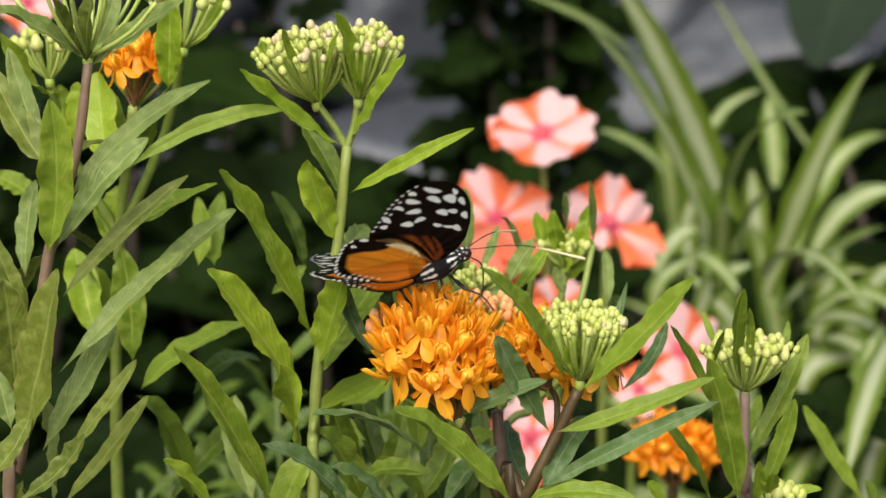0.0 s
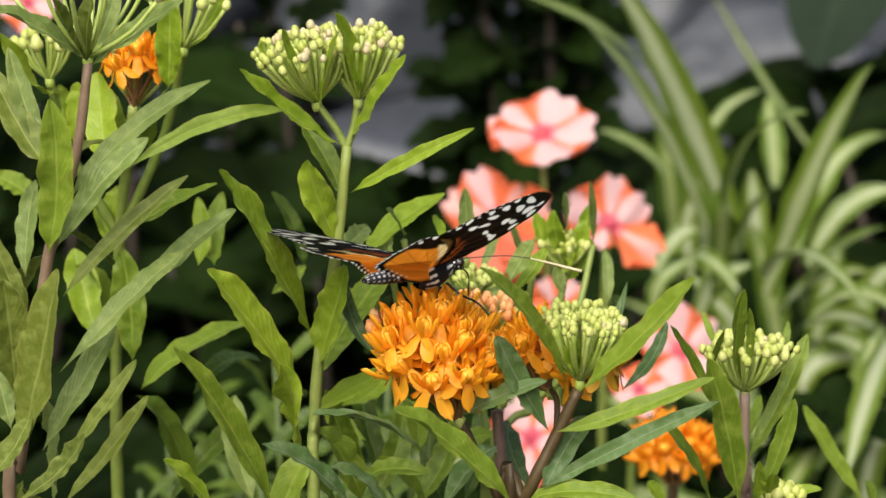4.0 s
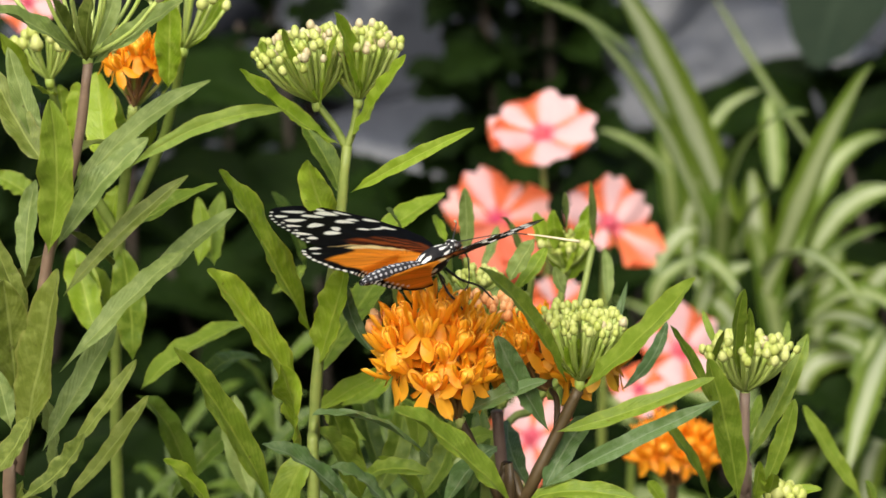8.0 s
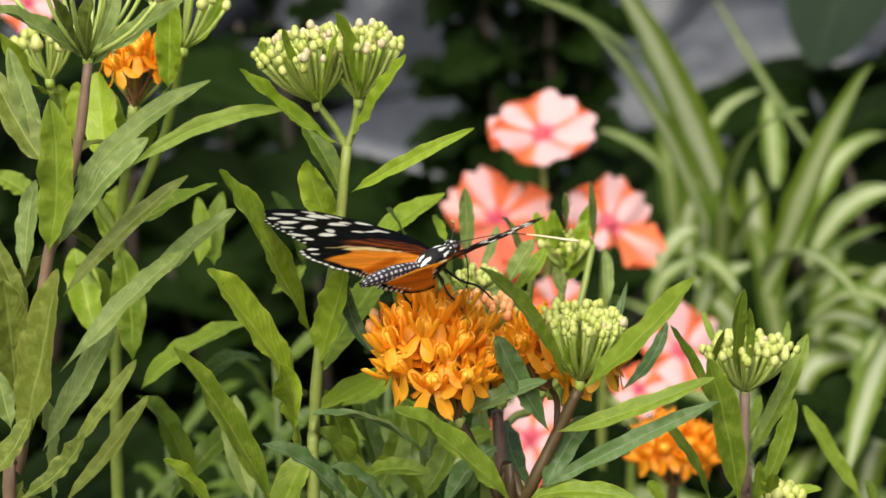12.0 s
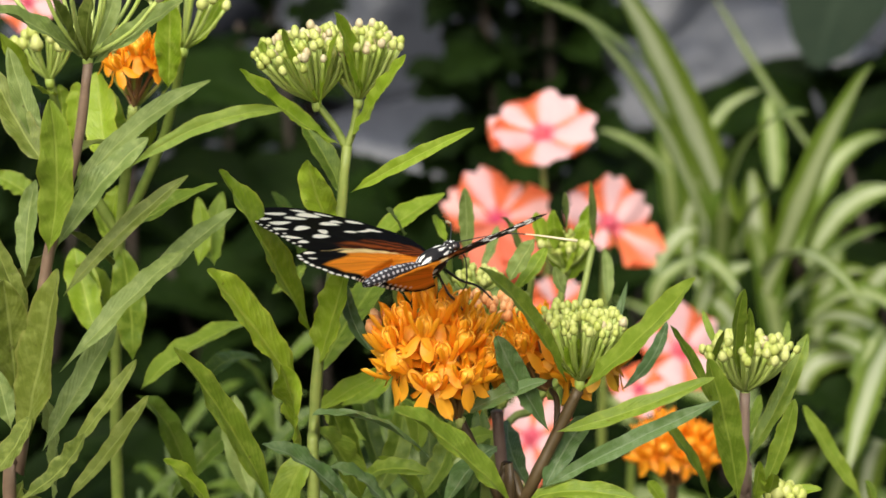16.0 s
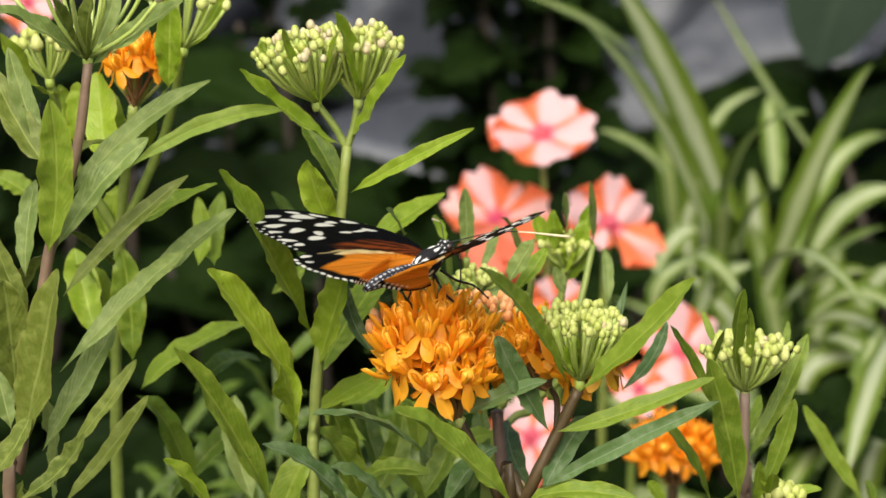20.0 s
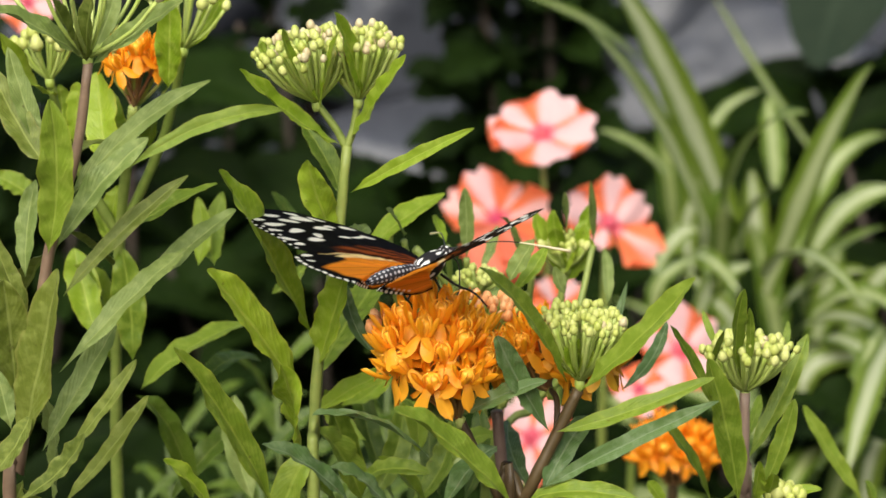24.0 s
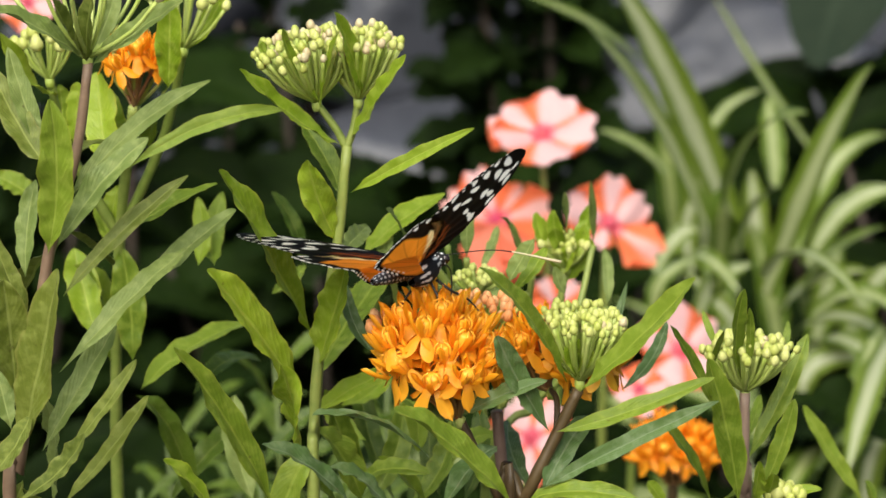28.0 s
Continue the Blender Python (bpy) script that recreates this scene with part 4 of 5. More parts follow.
# ---- understorey: soft leafy shoots that fill the bed ----
def shoot(at, height, seed, material, n=16, length=0.06, width=0.009):
    rng = random.Random(seed)
    p = thing("leafy_shoot", "leafy green shoot of the underplanting", "plant", at, "leafy shoots of the underplanting")
    lean = Vector((rng.uniform(-0.12, 0.12), rng.uniform(-0.12, 0.12), 0)) * height
    a, top = Vector(at) - Vector((0, 0, 0.01)), Vector(at) + lean + Vector((0, 0, height))
    stem(p, [a, (a + top) / 2 + lean * 0.2, top], 0.0014, 0.0008, STEM_SHOOT_SHADED, 12)
    for k in range(n):
        s = 0.3 + 0.7 * (k + 0.5) / n
        b = a + (top - a) * s + lean * 0.2 * math.sin(math.pi * s)
        w = k * 2.4 + rng.uniform(-0.4, 0.4)
        l = length * rng.uniform(0.7, 1.2)
        up = rng.uniform(0.3, 1.0)
        d = Vector((math.cos(w), math.sin(w), up)).normalized() * l
        leaf(p, b, b + d * 0.5 + Vector((0, 0, 0.08 * l)), b + d - Vector((0, 0, 0.12 * l)), width * rng.uniform(0.8, 1.2), material)
    return p


shoot_rng = random.Random(12)
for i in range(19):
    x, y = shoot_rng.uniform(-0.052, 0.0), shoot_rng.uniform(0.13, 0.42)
    shoot((x * (1 + y), y, 0), 0.455 - 0.15 * y + shoot_rng.uniform(-0.08, 0.03), 100 + i, LEAF_UNDER_SHADED, 30, 0.044, 0.0056)
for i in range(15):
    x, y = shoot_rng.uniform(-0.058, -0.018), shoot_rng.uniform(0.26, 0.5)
    shoot((x, y, 0), 0.53 - 0.13 * y + shoot_rng.uniform(-0.06, 0.02), 130 + i, LEAF_UNDER_SHADED, 30, 0.040, 0.0048)
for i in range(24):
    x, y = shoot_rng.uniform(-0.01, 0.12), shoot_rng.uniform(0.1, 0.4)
    shoot((x * (1 + y), y, 0), 0.42 - 0.14 * y + shoot_rng.uniform(-0.06, 0.03), 150 + i, LEAF_UNDER_SHADED, 24, 0.045, 0.006)
# far shoots, their shade painted in by the near-black leaf colour
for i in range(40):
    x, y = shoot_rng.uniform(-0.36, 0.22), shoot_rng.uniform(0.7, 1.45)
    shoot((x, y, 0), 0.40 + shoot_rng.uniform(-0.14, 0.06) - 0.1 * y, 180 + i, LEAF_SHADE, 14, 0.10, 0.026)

# ---- dark shrubs before the rocks, deep shade painted into their leaves ----
def shrub(at, height, seed, n=80, length=0.11, width=0.034, reach=0.08):
    rng = random.Random(seed)
    p = thing("shrub", "dark evergreen shrub, deep shade painted into its leaf colour", "shrub", at, "dark shrubs before the rocks")
    for k in range(4):
        a = k * 1.6 + rng.uniform(-0.3, 0.3)
        e = Vector(at) + Vector((reach * 1.1 * math.cos(a), reach * 1.1 * math.sin(a), height * 0.9))
        stem(p, [Vector(at) - Vector((0, 0, 0.01)), (Vector(at) + e) / 2 + Vector((0.01, 0, 0.02)), e], 0.006, 0.002, BARK, 8)
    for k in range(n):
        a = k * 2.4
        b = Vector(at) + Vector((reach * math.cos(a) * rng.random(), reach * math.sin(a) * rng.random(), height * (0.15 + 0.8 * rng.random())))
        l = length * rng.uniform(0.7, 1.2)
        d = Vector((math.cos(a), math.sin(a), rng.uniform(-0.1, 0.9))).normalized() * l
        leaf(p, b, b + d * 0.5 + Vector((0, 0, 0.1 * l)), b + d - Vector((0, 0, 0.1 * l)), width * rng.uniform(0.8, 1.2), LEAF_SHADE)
    return p


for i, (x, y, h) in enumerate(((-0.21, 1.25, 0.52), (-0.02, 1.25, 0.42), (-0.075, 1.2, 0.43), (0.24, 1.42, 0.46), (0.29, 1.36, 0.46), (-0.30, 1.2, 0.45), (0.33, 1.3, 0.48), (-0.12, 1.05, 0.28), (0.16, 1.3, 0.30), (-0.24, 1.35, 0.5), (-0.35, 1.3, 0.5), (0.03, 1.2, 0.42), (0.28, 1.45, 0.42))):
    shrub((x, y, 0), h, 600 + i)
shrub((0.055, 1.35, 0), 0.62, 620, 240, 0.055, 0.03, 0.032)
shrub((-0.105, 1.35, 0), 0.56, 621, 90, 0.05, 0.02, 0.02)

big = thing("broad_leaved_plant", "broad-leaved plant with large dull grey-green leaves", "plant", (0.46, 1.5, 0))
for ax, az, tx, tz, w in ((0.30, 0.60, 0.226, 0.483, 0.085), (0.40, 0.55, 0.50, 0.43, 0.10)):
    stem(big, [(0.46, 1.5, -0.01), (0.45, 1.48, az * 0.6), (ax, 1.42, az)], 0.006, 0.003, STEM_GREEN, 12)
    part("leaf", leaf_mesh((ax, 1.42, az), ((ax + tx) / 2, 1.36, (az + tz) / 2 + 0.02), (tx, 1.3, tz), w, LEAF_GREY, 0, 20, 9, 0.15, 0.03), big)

# ---- striped spider plants ----
clump = thing("spider_plant", "arching striped spider plant leaves, green with cream midstripes", "plant", (0.22, 0.85, 0))
blade(clump, (0.1393, 0.85, 0.4559), (0.1083, 0.825, 0.5284), (0.0776, 0.8, 0.5849), 0.0206, SPIDER)
blade(clump, (0.1217, 0.8, 0.4698), (0.0935, 0.775, 0.5284), (0.0628, 0.75, 0.5696), 0.0116, SPIDER)
blade(clump, (0.0917, 0.75, 0.5469), (0.0679, 0.725, 0.5698), (0.0352, 0.7, 0.587), 0.0068, SPIDER)
blade(clump, (0.1237, 0.75, 0.4474), (0.128, 0.7, 0.5163), (0.1518, 0.65, 0.5427), 0.0153, SPIDER)
blade(clump, (0.1448, 0.75, 0.4474), (0.1649, 0.725, 0.5114), (0.1845, 0.7, 0.5575), 0.0162, SPIDER)
blade(clump, (0.1664, 0.85, 0.4477), (0.1895, 0.875, 0.4876), (0.219, 0.9, 0.4978), 0.0137, SPIDER)
blade(clump, (0.1691, 0.8, 0.4512), (0.1869, 0.8, 0.4778), (0.2101, 0.8, 0.487), 0.0131, SPIDER)
blade(clump, (0.1929, 1, 0.4747), (0.1658, 1, 0.5132), (0.1394, 1, 0.5573), 0.0059, SPIDER)
blade(clump, (0.1303, 0.95, 0.4821), (0.1428, 0.95, 0.5037), (0.1612, 0.95, 0.5137), 0.0079, SPIDER)
blade(clump, (0.1054, 0.75, 0.4526), (0.1135, 0.725, 0.4686), (0.1289, 0.7, 0.4569), 0.0106, SPIDER)
blade(clump, (0.1386, 0.7, 0.4644), (0.1525, 0.65, 0.4832), (0.1737, 0.6, 0.4666), 0.0088, SPIDER)
blade(clump, (0.1627, 0.9, 0.4726), (0.1637, 0.925, 0.4914), (0.164, 0.95, 0.5109), 0.0127, SPIDER)
blade(clump, (0.1669, 0.8, 0.4272), (0.1715, 0.775, 0.4558), (0.1986, 0.75, 0.4783), 0.0141, SPIDER)
blade(clump, (0.1619, 0.8, 0.4165), (0.1767, 0.75, 0.4371), (0.1943, 0.7, 0.4369), 0.0126, SPIDER)
blade(clump, (0.1619, 0.75, 0.4163), (0.171, 0.7, 0.4369), (0.1867, 0.65, 0.4326), 0.0141, SPIDER)
blade(clump, (0.1905, 0.7, 0.4419), (0.1773, 0.65, 0.4277), (0.1657, 0.6, 0.4104), 0.0118, SPIDER)
blade(clump, (0.1765, 0.7, 0.4067), (0.1612, 0.65, 0.4009), (0.142, 0.6, 0.3891), 0.0100, SPIDER)
blade(clump, (0.1436, 0.8, 0.4058), (0.1328, 0.8, 0.4272), (0.1115, 0.8, 0.4486), 0.0098, SPIDER)
blade(clump, (0.1782, 0.85, 0.3952), (0.183, 0.85, 0.4257), (0.1905, 0.85, 0.4559), 0.0135, SPIDER)
blade(clump, (0.1618, 0.85, 0.4008), (0.1559, 0.85, 0.4284), (0.1486, 0.85, 0.4614), 0.0149, SPIDER)
blade(clump, (0.1944, 0.85, 0.4008), (0.202, 0.85, 0.4257), (0.2151, 0.85, 0.4422), 0.0149, SPIDER)
blade(clump, (0.0922, 0.7, 0.4469), (0.0945, 0.7, 0.4619), (0.1091, 0.7, 0.4719), 0.0092, SPIDER)
blade(clump, (0.1376, 0.8, 0.4565), (0.1402, 0.775, 0.4793), (0.149, 0.75, 0.4962), 0.0116, SPIDER)
blade(clump, (0.1758, 0.8, 0.3734), (0.1825, 0.75, 0.4033), (0.1936, 0.7, 0.4118), 0.0126, SPIDER)
blade(clump, (0.1099, 0.9, 0.4782), (0.0959, 0.9, 0.4922), (0.0764, 0.9, 0.5006), 0.0077, SPIDER)
blade(clump, (0.1807, 0.6, 0.4573), (0.1657, 0.55, 0.445), (0.1524, 0.5, 0.4256), 0.0120, SPIDER)
blade(clump, (0.1804, 0.65, 0.4471), (0.1673, 0.625, 0.4236), (0.1508, 0.6, 0.4104), 0.0116, SPIDER)
blade(clump, (0.1597, 0.6, 0.4245), (0.1457, 0.575, 0.4141), (0.1322, 0.55, 0.4019), 0.0112, SPIDER)
blade(clump, (0.1582, 0.6, 0.3868), (0.1691, 0.6, 0.4128), (0.1825, 0.6, 0.4292), 0.0131, SPIDER)
blade(clump, (0.1567, 0.7, 0.4118), (0.1662, 0.7, 0.4269), (0.1957, 0.7, 0.4269), 0.0134, SPIDER)
blade(clump, (0.1632, 0.72, 0.443), (0.1803, 0.7, 0.4569), (0.195, 0.68, 0.4509), 0.0141, SPIDER)
blade(clump, (0.1564, 0.8, 0.4272), (0.1691, 0.775, 0.4479), (0.1915, 0.75, 0.4577), 0.0141, SPIDER)
blade(clump, (0.172, 0.6, 0.3868), (0.1749, 0.6, 0.4104), (0.185, 0.6, 0.4198), 0.0125, SPIDER)
blade(clump, (0.1158, 0.75, 0.4371), (0.1232, 0.75, 0.4526), (0.1383, 0.75, 0.4603), 0.0126, SPIDER)
blade(clump, (0.118, 0.95, 0.4357), (0.1138, 0.95, 0.4705), (0.1106, 0.95, 0.5051), 0.0144, SPIDER)
blade(clump, (0.13, 0.92, 0.4381), (0.1276, 0.92, 0.4666), (0.1228, 0.92, 0.495), 0.0190, SPIDER)
blade(clump, (0.1438, 0.9, 0.4388), (0.1368, 0.9, 0.4613), (0.1298, 0.9, 0.4838), 0.0195, SPIDER)
blade(clump, (0.1564, 0.9, 0.4331), (0.1532, 0.9, 0.4585), (0.1515, 0.9, 0.481), 0.0139, SPIDER)
blade(clump, (0.1192, 0.85, 0.4394), (0.1162, 0.85, 0.4614), (0.1227, 0.85, 0.4805), 0.0115, SPIDER)
blade(clump, (0.0984, 0.8, 0.4486), (0.1087, 0.8, 0.4645), (0.1178, 0.8, 0.4672), 0.0098, SPIDER)
for i in range(60):
    rng = random.Random(300 + i)
    a = rng.uniform(0, 6.28)
    b = Vector((0.22 + rng.uniform(-0.07, 0.12), 0.85 + rng.uniform(-0.06, 0.1), rng.uniform(0.1, 0.2)))
    l = rng.uniform(0.16, 0.3)
    e = b + Vector((l * math.cos(a), l * 0.8 * math.sin(a), rng.uniform(0.02, 0.26)))
    blade(clump, b, (b + e) / 2 + Vector((0, 0, rng.uniform(0.05, 0.11))), e, rng.uniform(0.011, 0.019), SPIDER)
crown_v, crown_f = tube_arrays([(0.2, 0.87, -0.02), (0.2, 0.87, 0.08), (0.2, 0.87, 0.15)], [0.05, 0.07, 0.03], 12)
part("crown", mesh_of("crown", crown_v, crown_f, [BARK]), clump)

# ---- salmon impatiens ----
def petal_mesh():
    """A broad two-lobed petal that widens from a narrow claw."""
    verts, uvs, rows, cols = [], [], 16, 13
    for i in range(rows):
        s = i / (rows - 1)
        w = 0.0178 * min(1.0, 0.16 + 1.25 * s ** 1.1) * (1 - max(0, s - 0.72) ** 2 * 4.2)
        for j in range(cols):
            u = 2 * j / (cols - 1) - 1
            lobe = 0.0052 * s ** 4 * math.exp(-(u / 0.34) ** 2)
            rim = 0.0150 * s ** 2.5 * (1 - math.sqrt(max(0.0, 1 - u * u * 0.98)))
            verts.append((w * u, 0.0015 + 0.0300 * s - lobe - rim, 0.004 * s * s + 0.0022 * math.sin(3 * u + 4 * s) * s - 0.0025 * u * u * s))
            uvs.append((0.5 + 0.5 * u, s))
    return verts, grid_faces(rows, cols), uvs


PV, PF, PUV = petal_mesh()
PETAL_MESH = mesh_of("petal", PV, PF, [IMPATIENS], PUV)
PETAL_PINK = mesh_of("petal", PV, PF, [IMPATIENS_PINK], PUV)
PETAL_BACK = mesh_of("petal", PV, PF, [IMPATIENS_RED], PUV)
eye_v, eye_f = tube_arrays([(0, 0, -0.012), (0, 0, 0.0), (0, 0, 0.002), (0, 0, 0.004)], [0.0008, 0.002, 0.003, 0.001], 10)
EYE_MESH = mesh_of("throat", eye_v, eye_f, [plain("throat_magenta", (0.5, 0.03, 0.10), (0.62, 0.12, 0.12), 300)])


def impatiens_flower(parent, at, facing, size, spin, mesh=None, petals=None):
    """Petals may be listed by their turn, length, breadth and mesh; else five stand evenly."""
    m = aim(at, facing, size, spin)
    hub = part("flower", EYE_MESH, parent, m)
    r = random.Random(int(at[0] * 9000))
    for k, (turn, long, broad, me) in enumerate(petals or [(72 * j + r.uniform(-8, 8), r.uniform(0.88, 1.1), r.uniform(0.9, 1.1), mesh or PETAL_MESH) for j in range(5)]):
        ob = part("petal", me, hub)
        ob.matrix_basis = Matrix.Rotation(radians(turn), 4, "Z") @ Matrix.Rotation(r.uniform(-0.25, 0.25), 4, "X") @ Matrix.Rotation(r.uniform(-0.2, 0.2), 4, "Y") @ Matrix.Translation((0, 0, 0.0006 * k)) @ Matrix.Diagonal((broad, long, 1, 1))
    return hub


imp = thing("impatiens", "salmon and white striped impatiens in bloom with dark leaves", "plant", (0.06, 0.56, 0))
impatiens_flower(imp, (0.0372, 0.52, 0.5515), (0.05, -1, 1.15), 0.74, 0.75)
stem(imp, [(0.06, 0.56, -0.01), (0.0467, 0.5500, 0.3260), (0.0378, 0.528, 0.5448)], 0.0028, 0.0012, STEM_GREEN)
impatiens_flower(imp, (0.0207, 0.53, 0.5173), (-0.1, -1, 0.4), 0.8, 0, None, [(66, 0.95, 0.7, PETAL_PINK), (26, 0.95, 0.72, PETAL_MESH), (-38, 0.7, 0.6, PETAL_PINK), (-80, 1.0, 0.85, PETAL_PINK), (168, 0.95, 0.85, PETAL_BACK), (-140, 0.9, 0.7, PETAL_BACK)])
stem(imp, [(0.06, 0.56, -0.01), (0.0407, 0.5600, 0.3084), (0.0215, 0.538, 0.5141)], 0.0028, 0.0012, STEM_GREEN)
impatiens_flower(imp, (0.0628, 0.52, 0.5176), (0.1, -1, 0.3), 0.8, 0, None, [(66, 0.85, 0.85, PETAL_MESH), (-8, 0.82, 0.6, PETAL_MESH), (-58, 0.72, 0.62, PETAL_MESH), (-126, 0.98, 0.72, PETAL_PINK), (152, 0.42, 0.4, PETAL_MESH)])
stem(imp, [(0.06, 0.56, -0.01), (0.0610, 0.5500, 0.3091), (0.062, 0.528, 0.5152)], 0.0028, 0.0012, STEM_GREEN)
impatiens_flower(imp, (0.0271, 0.58, 0.5014), (-0.1, -0.9, 0.2), 0.7, 0.3, PETAL_BACK)
stem(imp, [(0.06, 0.56, -0.01), (0.0439, 0.6100, 0.2999), (0.0279, 0.588, 0.4998)], 0.0028, 0.0012, STEM_GREEN)
impatiens_flower(imp, (0.0905, 0.52, 0.4688), (0.2, -1, 0.6), 0.62, 0.1)
stem(imp, [(0.06, 0.56, -0.01), (0.0744, 0.5500, 0.2784), (0.0889, 0.528, 0.464)], 0.0028, 0.0012, STEM_GREEN)
impatiens_flower(imp, (0.0318, 0.45, 0.4515), (-0.1, -1, 0.5), 0.62, 0.5)
stem(imp, [(0.06, 0.56, -0.01), (0.0463, 0.4800, 0.2685), (0.0326, 0.458, 0.4475)], 0.0028, 0.0012, STEM_GREEN)
impatiens_flower(imp, (0.0424, 0.5, 0.4896), (0.1, -1, 0.3), 0.4, 0.5)
stem(imp, [(0.06, 0.56, -0.01), (0.0508, 0.5300, 0.2923), (0.0416, 0.508, 0.4872)], 0.0028, 0.0012, STEM_GREEN)
impatiens_flower(imp, (0.0733, 0.5, 0.4583), (0.1, -1, 0.8), 0.4, 0.9)
stem(imp, [(0.06, 0.56, -0.01), (0.0663, 0.5300, 0.2711), (0.0725, 0.508, 0.4519)], 0.0028, 0.0012, STEM_GREEN)
impatiens_flower(imp, (-0.1524, 0.5, 0.6038), (0.1, -1, 0.5), 0.4, 0.5)
# foliage behind the blooms, in the leaf colour with shade painted in
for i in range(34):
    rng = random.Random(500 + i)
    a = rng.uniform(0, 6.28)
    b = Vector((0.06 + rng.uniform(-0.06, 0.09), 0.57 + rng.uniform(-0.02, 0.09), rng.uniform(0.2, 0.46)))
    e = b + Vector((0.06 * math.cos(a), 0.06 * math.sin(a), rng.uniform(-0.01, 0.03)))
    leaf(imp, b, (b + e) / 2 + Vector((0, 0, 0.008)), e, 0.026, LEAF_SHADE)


# ---- butterfly ----
def soft_poly(p, poly, soft):
    """1 inside the polygon, 0 outside, with an edge that soft."""
    q = np.asarray(poly, dtype=float)
    inside = np.zeros(len(p), dtype=bool)
    best = np.full(len(p), 1e9)
    for a, b in zip(q, np.roll(q, -1, axis=0)):
        e = b - a
        s = np.clip(((p - a) @ e) / (e @ e), 0, 1)
        best = np.minimum(best, np.linalg.norm(p - (a + s[:, None] * e), axis=1))
        if a[1] != b[1]:
            hit = ((a[1] > p[:, 1]) != (b[1] > p[:, 1])) & (p[:, 0] < (b[0] - a[0]) * (p[:, 1] - a[1]) / (b[1] - a[1]) + a[0])
            inside ^= hit
    d = np.where(inside, best, -best)
    return np.clip(d / soft + 0.5, 0, 1)[:, None]


def wing_material():
    m, t, b = nodes("wing_scales", 0.6, 0.12)
    a = t.nodes.new("ShaderNodeAttribute")
    a.attribute_name = "scales"
    n = noise_of(t, 1500.0, 3.0)
    c = mix(t, math_node(t, "MULTIPLY", n, 0.12), a.outputs[0], (0.01, 0.007, 0.006))
    t.links.new(c, b.inputs["Base Color"])
    bump(t, b, n, 0.25, 0.0001)
    see_through(t, b, a.outputs[0], 0.6)
    return m


WING = wing_material()
BLACK, WHITE, CREAM = np.array([0.004, 0.0035, 0.004]), np.array([0.96, 0.95, 0.86]), np.array([0.92, 0.72, 0.34])
ORANGE, BROWN = np.array([0.92, 0.30, 0.022]), np.array([0.29, 0.066, 0.012])
# lead and trail edges, millimetres forward and outward from the hinge
FORE_LEAD = [(1.6, -0.8), (4.7, 3.6), (6.7, 8.0), (7.5, 12.7), (7.7, 19.7), (7.1, 27.8), (5.6, 33.8), (3.4, 38.6), (1.2, 41.2), (-1.6, 42.6), (-4.0, 42.9)]
FORE_TRAIL = [(-1.0, -0.5), (-4.0, 9.8), (-8.0, 15.4), (-12.2, 18.2), (-14.9, 21.3), (-14.0, 26.2), (-12.9, 29.2), (-12.1, 32.0), (-11.0, 35.2), (-9.2, 38.6), (-7.0, 41.2), (-4.0, 42.9)]
HIND_LEAD = [(0.8, 0.6), (-2.4, 9.5), (-6.2, 15.6), (-11.0, 19.8), (-18.8, 21.8)]
HIND_TRAIL = [(-0.8, -4.4), (-4.6, -5.6), (-8.4, -6.0), (-11.4, -5.4), (-14.4, -3.4), (-17.4, -0.6), (-20.0, 2.2), (-22.0, 5.2), (-22.7, 8.9), (-22.4, 13.0), (-21.8, 16.8), (-20.8, 19.8), (-18.8, 21.8)]
# pale spots: centre, long half axis, short half axis
SPOTS = [(0.4, 19.4, 1.1, -0.5, 0.3, -1.2), (3.1, 17.5, 1.5, -0.8, 0.3, -1.0), (4.9, 16.2, 1.1, -0.8, 0.1, -1.6), (1.1, 25.7, 1.5, -1.4, -0.1, -1.6), (3.4, 25.3, 1.3, -0.5, 0.1, -1.2), (6.2, 22.2, 0.9, -1.3, -0.1, -1.8),
         (2.4, 32.1, 1.6, -2.1, -0.5, -1.8), (3.3, 35.1, 0.5, -1.9, 0.6, 0.1), (5.1, 29.8, 0.5, -2.2, 0.8, -0.2), (-1.2, 33.4, 1.7, -1.9, -0.3, -1.3), (-1.9, 38.0, 2.2, -1.7, -0.1, -1.3), (-6.0, 34.3, 1.9, -1.5, 0.0, -1.4),
         (-6.2, 38.3, 1.1, -0.8, 0.0, -1.1), (-5.3, 28.9, 1.9, -0.5, 0.1, -1.4), (-6.5, 23.2, 1.6, -0.7, 0.2, -1.6), (-3.8, 24.1, 1.3, 0.7, 0.3, -1.2), (-8.8, 32.5, 1.2, -1.1, 0.0, -1.1), (-11.3, 27.6, 1.1, -1.4, -0.1, -1.4), (-11.8, 24.4, 1.0, -0.4, 0.1, -1.1)]
HIND_SPOTS = [(-16.4, 20.0, 1.2, -0.7, -0.1, -0.9), (-18.6, 17.6, 0.8, -0.6, -0.1, -0.8)]
ORANGE_FIELD = [(-19.6, 14.0), (-19.8, 8.0), (-18.4, 4.0), (-16.2, 0.3), (-12.6, -3.7), (-9.1, -5.3), (-4.7, -4.6), (-1.5, -2.4), (0.2, 1.0), (-2.6, 6.0), (-5.8, 10.6), (-8.8, 14.4), (-10.2, 14.0), (-11.4, 12.6), (-14.6, 13.3)]
CREAM_FIELD = [(-13.4, 18.6), (-11.4, 18.9), (-8.3, 16.6), (-5.2, 12.1), (-2.4, 6.2), (-0.2, 1.4), (-3.6, 6.2), (-7.0, 10.6), (-10.4, 14.2), (-11.2, 15.6), (-9.0, 15.2), (-7.6, 14.0), (-9.6, 16.0)]
